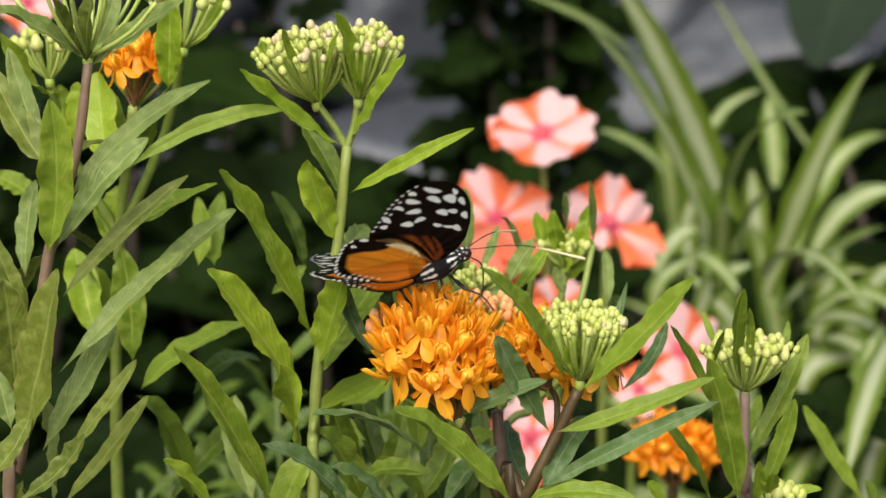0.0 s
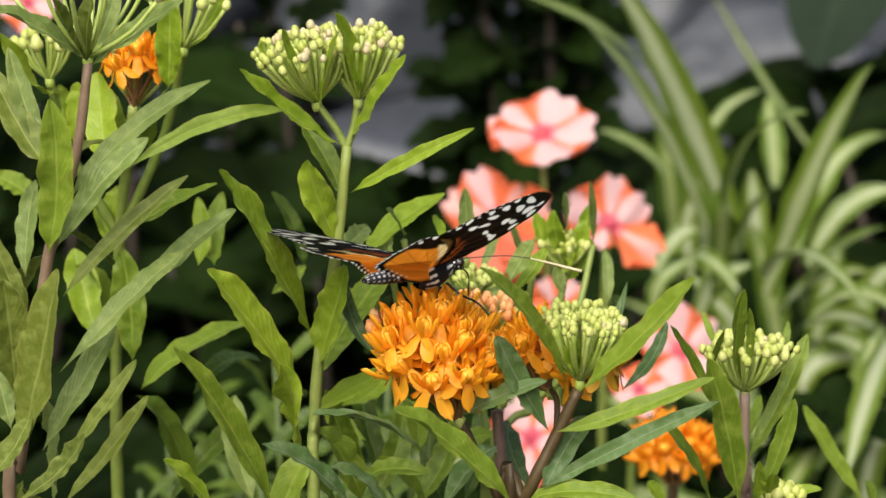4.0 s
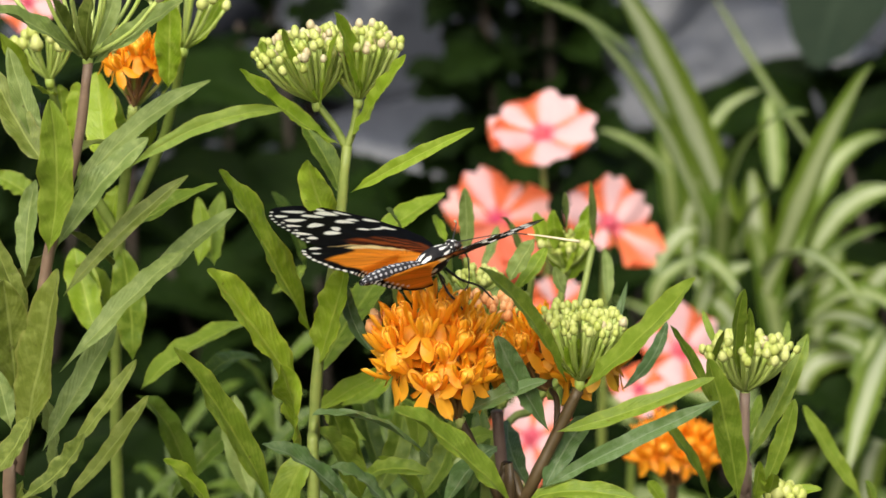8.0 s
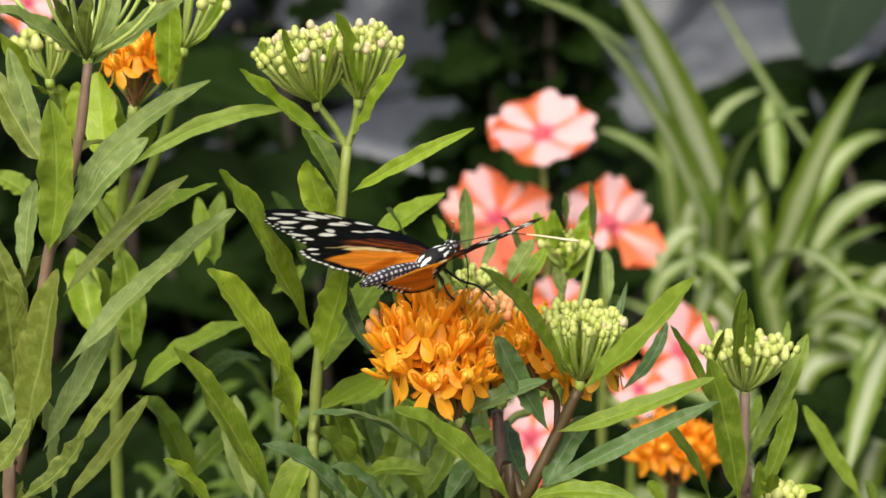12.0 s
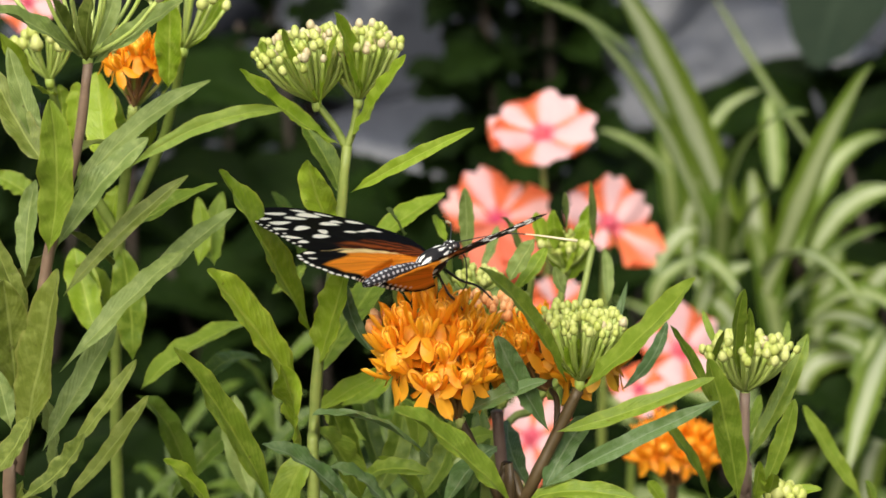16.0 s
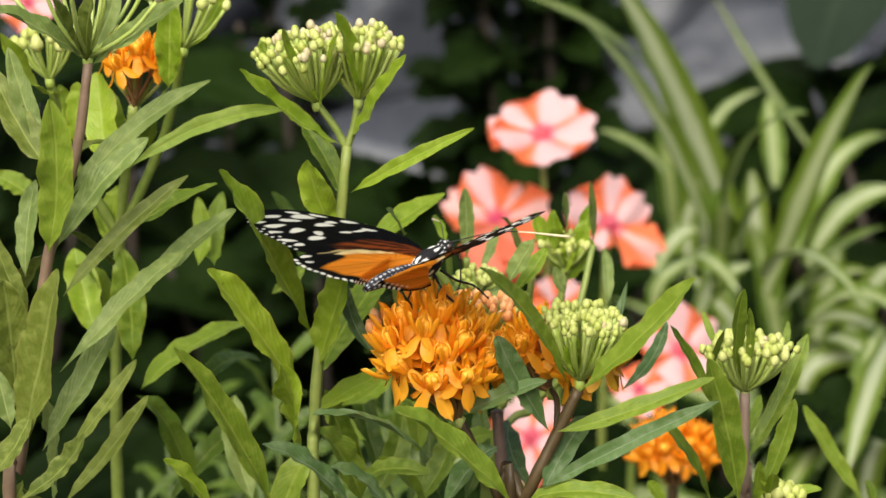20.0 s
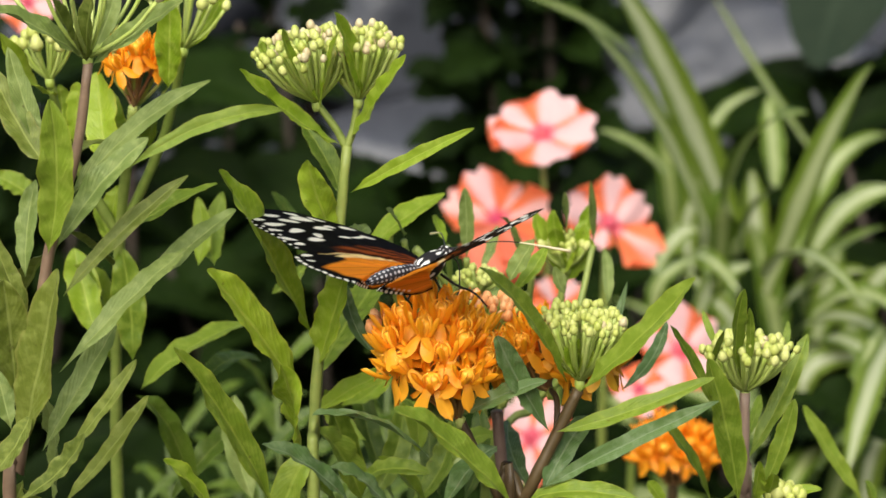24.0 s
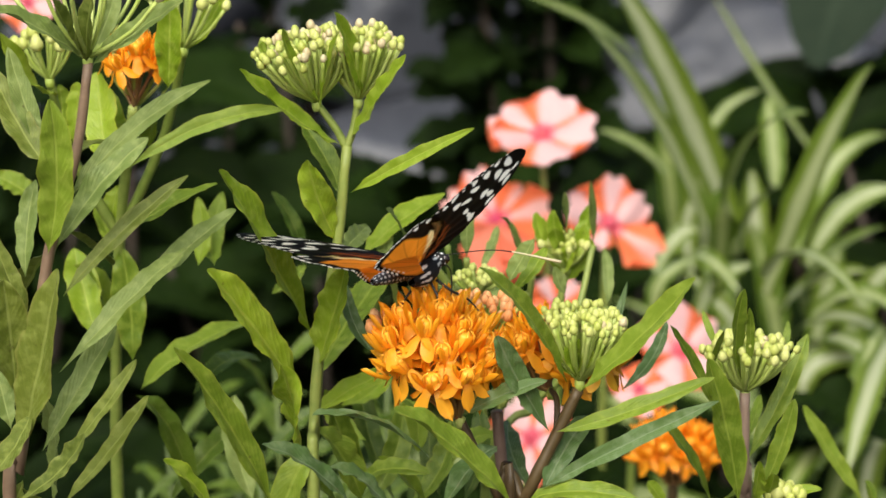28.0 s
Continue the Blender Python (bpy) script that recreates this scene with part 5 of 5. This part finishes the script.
BROWN_FIELD = [(0.4, -0.4), (1.0, 3.0), (0.4, 8.5), (-2.0, 14.5), (-8.0, 18.4), (-8.4, 15.6), (-4.2, 9.8), (-1.2, 0.0)]
RUST_LINE = [(-0.3, 13.8), (1.6, 9.1), (2.7, 4.1), (1.4, -0.4), (0.4, 1.0), (1.6, 5.6), (0.8, 9.3)]


def soft_spots(p, c, spots, tone):
    for x, y, ax, ay, bx, by in spots:
        q = (p - (x, y)) @ np.linalg.inv(np.array([[ax, bx], [ay, by]])).T
        wob = 1 + 0.10 * np.sin(3 * np.arctan2(q[:, 1], q[:, 0]) + x * 5)
        r = np.sqrt((np.abs(q) ** 2).sum(axis=1)) / (0.90 * wob)
        k = np.clip((1 - r) * 3.2 + 0.5, 0, 1)[:, None]
        c = c * (1 - k) + tone * k
    return c


def dots(p, c, centres, r, tone, strength=0.95):
    for q in centres:
        d = np.linalg.norm(p - q, axis=1)
        k = np.clip((r - d) / 0.25 + 0.5, 0, 1)[:, None] * strength
        c = c * (1 - k) + tone * k
    return c


def wing_mesh(name, side, lead, trail, paint, rows, cols, camber):
    """A thin veined sheet; the inner margin of a hindwing folds down beside the body."""
    a, b = smooth_path(lead, rows), smooth_path(trail, rows)
    s = np.linspace(0, 1, cols)
    p = (a[:, None, :] * (1 - s)[None, :, None] + b[:, None, :] * s[None, :, None]).reshape(-1, 2)
    theta = np.arctan2(p[:, 1], p[:, 0] + 6)
    z = camber * np.sin(np.pi * np.tile(s, rows)) * (1 - p[:, 1] / 60) + 0.07 * np.sin(theta * 26) * np.clip(p[:, 1] / 6, 0, 1)
    back = np.clip(-p[:, 0] / 6, 0, 1) if name == "hindwing" else 0.0
    inner = np.clip(5.0 - p[:, 1], 0, None) * back
    bend = np.clip(inner / 3.0, 0, 1)
    out = p[:, 1] + inner * (1 - 0.44 * (0.12 + 0.4 * (1 - bend)))
    z = z - inner * 0.41 * (0.98 - 0.25 * (1 - bend))
    me = mesh_of(name, np.column_stack([p[:, 0], side * out, z]) * 0.001, grid_faces(rows, cols), [WING])
    at = me.attributes.new("scales", "FLOAT_COLOR", "POINT")
    at.data.foreach_set("color", np.column_stack([paint(p, b), np.ones(len(p))]).astype(np.float32).ravel())
    return me


def rim_dots(edge, lo, hi, step, inset, centre):
    """Points at even spacing along a stretch of the rim, set in from it."""
    part_ = edge[int(len(edge) * lo):int(len(edge) * hi)]
    run = np.concatenate([[0], np.cumsum(np.linalg.norm(np.diff(part_, axis=0), axis=1))])
    pts = [np.array([np.interp(d, run, part_[:, 0]), np.interp(d, run, part_[:, 1])]) for d in np.arange(0.3, run[-1], step)]
    return [q + (centre - q) / np.linalg.norm(centre - q) * inset for q in pts]


def paint_fore(p, edge):
    c = np.tile(BLACK, (len(p), 1))
    k = soft_poly(p, BROWN_FIELD, 1.6)
    streak = 0.55 + 0.45 * np.sin(np.arctan2(p[:, 0] - 3, p[:, 1] + 4) * 44)[:, None]
    c = c * (1 - k * streak) + BROWN * k * streak
    k = soft_poly(p, RUST_LINE, 0.8) * 0.7
    c = c * (1 - k) + BROWN * k
    c = soft_spots(p, c, SPOTS, WHITE)
    centre = np.array([-2.0, 28.0])
    c = dots(p, c, rim_dots(edge, 0.40, 0.985, 2.1, 0.55, centre), 0.42, WHITE)
    return dots(p, c, rim_dots(edge, 0.48, 0.80, 3.4, 2.0, centre), 0.45, WHITE, 0.8)


def paint_hind(p, edge):
    c = np.tile(BLACK, (len(p), 1))
    k = soft_poly(p, ORANGE_FIELD, 1.0)
    theta = np.arctan2(p[:, 1] + 3.0, -(p[:, 0] - 3.0))
    vein = np.clip(np.cos(theta * 34 + 0.15 * p[:, 0]) * 6 - 5.1, 0, 1)[:, None] * 0.34
    tone = ORANGE * (0.9 + 0.1 * np.cos(theta * 17))[:, None]
    c = c * (1 - k) + tone * (1 - vein * 0.8) * k
    k = soft_poly(p, CREAM_FIELD, 0.8) * (1 - vein * 0.6)
    c = c * (1 - k) + CREAM * k
    c = soft_spots(p, c, HIND_SPOTS, WHITE)
    centre = np.array([-10.0, 8.0])
    rim = rim_dots(edge, 0.36, 0.985, 1.9, 0.5, centre)
    for j in (-0.28, 0.0, 0.28):
        along = np.array([0.3, 1.0]) * j
        c = dots(p, c, [q + along for q in rim], 0.42, WHITE)
    return dots(p, c, rim_dots(edge, 0.30, 0.52, 2.2, 2.0, centre), 0.45, WHITE, 0.6)


def spotted(name, dark, pale, around, along, size=0.30):
    """Dark hairy skin with rows of pale spots, by the run of the body."""
    m, t, b = nodes(name, 0.7, 0.3)
    u, v = uv_parts(t)
    n = noise_of(t, 900.0, 4.0)
    du = math_node(t, "ABSOLUTE", math_node(t, "SUBTRACT", math_node(t, "FRACT", math_node(t, "MULTIPLY", u, around)), 0.5))
    dv = math_node(t, "ABSOLUTE", math_node(t, "SUBTRACT", math_node(t, "FRACT", math_node(t, "MULTIPLY", v, along)), 0.5))
    d = math_node(t, "SQRT", math_node(t, "ADD", math_node(t, "MULTIPLY", du, du), math_node(t, "MULTIPLY", dv, dv)))
    d = math_node(t, "ADD", d, math_node(t, "MULTIPLY", math_node(t, "SUBTRACT", n, 0.5), 0.55))
    c = mix(t, ramp(t, d, size + 0.08, size - 0.08), dark, pale)
    t.links.new(c, b.inputs["Base Color"])
    bump(t, b, n, 0.6, 0.0002)
    return m


ABDOMEN = spotted("abdomen_skin", (0.022, 0.022, 0.026), (0.42, 0.42, 0.43), 8.0, 12.0, 0.27)
THORAX = spotted("thorax_skin", (0.010, 0.009, 0.010), (0.80, 0.78, 0.72), 10.0, 1.9, 0.23)
HEAD = spotted("head_skin", (0.010, 0.009, 0.010), (0.85, 0.84, 0.80), 8.0, 3.6, 0.20)
CHITIN = plain("black_chitin", (0.006, 0.005, 0.005), (0.02, 0.016, 0.014), 900, 0.4)
CLUB = plain("antenna_pale", (0.55, 0.45, 0.25), (0.70, 0.62, 0.40), 900, 0.5)
EYE_DARK = plain("compound_eye", (0.010, 0.006, 0.005), (0.03, 0.015, 0.010), 2500, 0.15)


def lathe(name, path, radii, material, sides=20, flat=1.0):
    path = np.asarray(path, dtype=float)
    tan = np.gradient(path, axis=0)
    tan /= np.linalg.norm(tan, axis=1)[:, None]
    verts, uvs = [], []
    for i, (p, t, r) in enumerate(zip(path, tan, radii)):
        a = np.cross(t, (0, 0, 1.0))
        a /= np.linalg.norm(a)
        b = np.cross(a, t)
        for j in range(sides + 1):
            w = 2 * math.pi * j / sides
            verts.append((p + r * (a * math.cos(w) + flat * b * math.sin(w))) * 0.001)
            uvs.append((j / sides, i / (len(path) - 1)))
    return mesh_of(name, verts, grid_faces(len(path), sides + 1), [material], uvs)


def build_butterfly():
    bf = thing("butterfly", "tiger longwing butterfly, black and orange with white spots, feeding on milkweed", "butterfly", (0, 0, 0))
    n = 34
    s = np.linspace(0, 1, n)
    path = np.column_stack([-3.5 - 17.5 * s, 0 * s, 3.9 + 0.3 * np.sin(s * 3.1) + 1.0 * s])
    rad = 1.7 * np.sin(np.pi * (0.17 + 0.79 * s)) ** 0.55 * (1 + 0.05 * np.cos(s * 9 * 2 * np.pi)) * (0.86 + 0.22 * s)
    part("abdomen", lathe("abdomen", path, rad, ABDOMEN), bf, label="grey abdomen with rows of white dots")
    s = np.linspace(0, 1, 16)
    part("thorax", lathe("thorax", np.column_stack([-4.6 + 11.2 * s, 0 * s, 1.9 + 2.9 * s]), 2.8 * np.sin(np.pi * (0.06 + 0.88 * s)) ** 0.6, THORAX, 20, 1.05), bf)
    head = part("head", lathe("head", np.column_stack([5.8 + 3.8 * s, 0 * s, 4.9 + 0.0 * s]), 1.75 * np.sin(np.pi * (0.05 + 0.92 * s)) ** 0.6, HEAD), bf)
    for side in (1, -1):
        part("eye", lathe("eye", np.column_stack([7.0 + 2.2 * s, side * 1.25 + 0 * s, 5.1 + 0 * s]), 1.05 * np.sin(np.pi * (0.04 + 0.92 * s)) ** 0.6, EYE_DARK, 14), head)
        q = [Vector((8.8, side * 0.8, 5.9)), Vector((18.5, side * 9.0, 6.0)), Vector((28.5, side * 19.5, 2.6))]
        path = smooth_path(q, 24)
        me_v, me_f = tube_arrays(path[:15] * 0.001, np.full(15, 0.00013), 6)
        ant = part("antenna", mesh_of("antenna", me_v, me_f, [CHITIN]), head)
        me_v, me_f = tube_arrays(path[14:] * 0.001, np.linspace(0.00014, 0.00036, 10), 6)
        part("antenna_club", mesh_of("antenna_club", me_v, me_f, [CLUB]), ant, label="cream antenna tip")
    q = [Vector((9.2, 0, 4.0)), Vector((11.5, -0.6, 1.5)), Vector((10.5, -1.2, -4.0)), Vector((8.5, -1.0, -6.0))]
    v, f = tube_arrays(smooth_path(q, 16) * 0.001, np.full(16, 0.00018), 6)
    part("proboscis", mesh_of("proboscis", v, f, [CHITIN]), bf)
    for side, x0, knee, ankle, foot in ((-1, 3.5, (4.5, -5.0, -1.2), (8.0, -7.0, -3.5), (9.5, -9.5, -6.8)), (-1, 1.0, (0.5, -4.5, -3.0), (1.5, -6.0, -5.2), (2.0, -7.0, -7.2)),
                                        (1, 3.5, (6.0, 4.0, -1.0), (8.5, 4.5, -3.6), (9.0, 5.0, -6.5)), (1, 1.0, (0, 4.0, -2.5), (-1.0, 5.0, -5.0), (-1.5, 5.5, -6.8))):
        v, f = tube_arrays(smooth_path([(x0, side * 1.5, 1.2), knee, ankle, foot], 14) * 0.001, np.linspace(0.00034, 0.00018, 14), 6)
        part("leg", mesh_of("leg", v, f, [CHITIN]), bf)
    wings = {}
    for side, word in ((1, "left"), (-1, "right")):
        wings[side] = [part(word + "_forewing", wing_mesh("forewing", side, FORE_LEAD, FORE_TRAIL, paint_fore, 260, 130, 0.35), bf, label="black forewing with white spots"),
                       part(word + "_hindwing", wing_mesh("hindwing", side, HIND_LEAD, HIND_TRAIL, paint_hind, 200, 120, 0.25), bf, label="orange hindwing with a black white-dotted rim")]
    return bf, wings


BUTTERFLY, WINGS = build_butterfly()


def wing_pose(side, heading, lift, pitch, x, z, y=0.0):
    """Where a wing stands in the place: its plane turned by heading, lift and pitch at its hinge, millimetres."""
    return Matrix.Translation((x * 0.001, y, z * 0.001)) @ Matrix.Rotation(radians(heading), 4, "Z") @ Matrix.Rotation(radians(side * lift), 4, "X") @ Matrix.Rotation(radians(-pitch), 4, "Y")


def motions():
    # seconds; heading, pitch; place across and up, millimetres
    body = [
        (0, 21.8, 8.5, -1.9, 592.4), (0.5, 16, 2.2, -1.1, 590.9), (1, 12.2, 3.6, -1.1, 590.9),
        (1.5, 20.2, 2, -1.3, 591.2), (2, 24.9, 1.7, -1.3, 590.6), (2.5, 30.3, 2, -1, 590.5),
        (3, 38.3, 3.3, -1.9, 590.5), (3.5, 45.9, 0.2, -2.7, 590.6), (5.6, 46.6, 5.5, -2.7, 592.3),
        (7, 43.2, 13.7, -2.6, 593.2), (8, 45.4, 9, -2.8, 593.6), (9, 44.8, 8.3, -2.9, 593.7),
        (12, 46.4, 9.4, -2.9, 593.4), (14.5, 48.8, 10.8, -2.9, 592.9), (16, 48.5, 9.1, -2.9, 593.4),
        (17, 48.6, 8.1, -2.9, 593.7), (20, 52.2, 10.7, -3.8, 593.2), (21.5, 53.8, 7.9, -4, 593.2),
        (23.5, 54.4, 5.6, -3.7, 592.7), (25, 52.4, 3.5, -3.8, 592.2), (26, 54.9, 2.2, -3.6, 591.8),
        (27, 59.6, -1.3, -4.1, 590.9), (28, 59.3, 1, -4.6, 591.4),
    ]
    # seconds; heading, lift, pitch; hinge across and up, millimetres; lag of the hindwing
    left = [
        (0, 33.2, -3.7, 3.2, -2, 595.7, -2), (0.5, 33.7, -2.4, -3.2, -0.6, 594.4, -1.7), (1, 33.7, -2.5, -4.2, -0.4, 594.2, -1.5),
        (1.5, 34.2, 0.8, -3.8, -0.9, 594.4, -1.2), (2, 38.9, -4.9, -4.1, -1.2, 593.8, -0.5), (2.5, 43.4, 0.5, -6, -1.2, 594.2, 1.3),
        (3, 48.4, 4.4, -5.5, -3, 594.1, 1.8), (3.5, 54.8, 5.8, -9.5, -3.4, 595.4, 0.2), (5.6, 55.2, 9.4, 3.2, -4.4, 597.7, 0.6),
        (5.8, 58.3, 20.4, 3.7, -3.6, 596.3, 1.8), (6, 55.3, 9.7, 7, -3.1, 596.8, 1.4), (6.5, 56.5, 8.6, 7.7, -3, 598.4, -1),
        (7, 52.8, 9.1, 7.4, -3.4, 598.6, 0.7), (7.5, 53.4, 9.9, 8.5, -2.8, 599, -0.5), (8, 53.6, 8.8, 7, -2.6, 599, -0.9),
        (8.5, 54.1, 9.8, 5.8, -2.8, 598.8, -0.9), (9, 55, 10.9, 4.6, -2.8, 598.7, -0.9), (10, 56, 9.6, 4.1, -3, 598.5, -0.9),
        (11, 56.8, 10.3, 3.2, -3.1, 598.4, -0.7), (11.5, 53.6, 5.5, 3.5, -3.1, 598.1, -0.2), (12, 57.1, 9.1, 4.9, -3.2, 598.5, -0.5),
        (12.5, 57.8, 12.4, 4, -3.5, 597.5, 0.5), (14.5, 60.7, 8.7, 5, -4.1, 598.1, -0.1), (15, 61.2, 11.5, 4.8, -3.8, 598.2, 0.1),
        (15.5, 60.8, 10.3, 5, -3.8, 598.4, 0.1), (16, 61.6, 10.6, 7.7, -4.1, 598.2, -1), (16.5, 60.7, 10.3, 5, -3.8, 598.3, 0.4),
        (17, 60.8, 9.6, 3.7, -3.9, 598.2, 0.5), (18, 60.2, 11.5, 2.9, -3.7, 598.2, 0.9), (19, 60.2, 10.8, 5.5, -5.2, 597, 1.3),
        (19.5, 62.4, 12.7, 6.2, -5.2, 596.9, 0.2), (20, 62.5, 9.3, 9.7, -4.9, 598.6, -0.3), (20.5, 61, 12, 7.8, -5.2, 597.4, 0.5),
        (21, 60.9, 10.9, 6.8, -5.3, 597.1, 0.5), (21.5, 62.3, 10.6, 6.4, -5.4, 596.8, 0), (23.5, 63.8, 12.2, 5, -5.3, 596.4, -0.5),
        (24, 64.3, 13.4, 4.6, -5.1, 596.2, -0.3), (24.5, 64.8, 13.4, 4.1, -5.1, 596, -0.5), (25, 65, 13.8, 2.5, -5.1, 595.8, -0.9),
        (25.5, 66, 11.3, 1.4, -5.1, 595.6, -0.7), (26, 66.8, 7.6, -0.4, -5, 597.2, -0.9), (26.5, 65.9, 12.9, -2.5, -4.9, 594.7, -0.7),
        (27, 67.5, 4.7, -9.9, -5.3, 595.5, -0), (28, 66.3, 5.8, -4, -6.1, 596.3, -0.6),
    ]
    # the same for the other side
    right = [
        (0, 4.2, 34.6, 12.2, -2.7, 597, -1), (0.5, 10.1, 44.8, 3.8, -1.1, 595.6, -0.8), (1, 7.9, 41.9, 5.2, -1, 595.8, -0.8),
        (1.5, 6.6, 45.9, 8.2, -1.2, 595.9, -0.2), (2, 19.2, 37.2, 1.1, -1.2, 595.4, 0.8), (2.5, 24.5, 34.4, 2.7, -1.2, 595.4, -0),
        (3, 28.8, 43.4, 7.7, -2.4, 595.4, 0.8), (3.5, 44.4, 30, -3.1, -2.6, 595.6, -1.6), (5.6, 38.9, 29.9, 6.2, -3.5, 597.2, -4.4),
        (6.5, 38, 19.8, 5, -1.5, 595.9, -3), (7, 36, 19, 4.9, -1.8, 596.4, -3), (7.5, 34, 21.6, 8.8, -2.2, 597, -3),
        (8, 35.1, 21.4, 8.8, -1.6, 596.9, -3), (8.5, 34.8, 21.3, 8.8, -1.7, 596.9, -3), (9, 35.4, 21.9, 9.1, -1.7, 597, -3),
        (10, 36.2, 22.1, 8.9, -1.7, 596.8, -3), (11, 36.6, 20.9, 7.5, -1.6, 596.6, -3), (11.5, 33.5, 24.5, 12.8, -2.6, 597.2, -3),
        (12, 35.4, 22.5, 10.5, -1.5, 596.5, -3), (14.5, 37.2, 21.9, 8.4, -1.4, 595.9, -3), (15, 37.6, 24.5, 10.4, -1.9, 596.5, -3),
        (16, 37.3, 23.3, 9.9, -1.7, 596.6, -3), (17, 37, 22.3, 8.9, -1.7, 596.8, -3), (18, 37.3, 19.7, 5.8, -1.8, 596.4, -3),
        (19, 38.1, 22.1, 7.3, -2.4, 596.8, -3), (20, 38.7, 23.9, 9, -2.7, 596.6, -3), (21, 39.2, 24.2, 9.4, -2.6, 596.5, -3),
        (21.5, 39.9, 24.8, 9.7, -2.6, 596.5, -3), (23.5, 38.6, 25.5, 11, -2.5, 596, -3), (24.5, 38.3, 26.9, 12.7, -2.5, 595.7, -3),
        (25.2, 40.8, 30.5, 14.5, -2.3, 595.5, -3), (26, 44.8, 32, 13.4, -1.6, 595.1, -3), (27, 54.5, 35, -2.9, -3.9, 595.6, -3.9),
        (28, 49.6, 43.5, 4.6, -5.8, 596.4, -4.1),
    ]
    seconds = [r[0] for r in body]

    def body_pose(t):
        h, p, x, z = (float(np.interp(t, seconds, [r[i] for r in body])) for i in (1, 2, 3, 4))
        return pose(x * 0.001, 0.0, z * 0.001, 0, -p, h)

    for rows in (left, right):
        if rows[0][0] > 0:
            rows.insert(0, (0, *rows[0][1:]))
    walk(BUTTERFLY, [(t, body_pose(t)) for t in sorted({r[0] for r in body + left + right})])
    for side, rows in ((1, left), (-1, right)):
        for i in (0, 1):
            keys = []
            for t, h, lift, p, x, z, lag in rows:
                hinge = body_pose(t) @ Vector((0.0005, side * 0.0016, 0.0032))
                m = wing_pose(side, h, lift, p, x, z, hinge.y)
                if i:
                    m = m @ Matrix.Rotation(radians(side * lag), 4, "Z") @ Matrix.Translation((0, 0, -0.00025))
                keys.append((t, body_pose(t).inverted() @ m))
            walk(WINGS[side][i], keys)


motions()
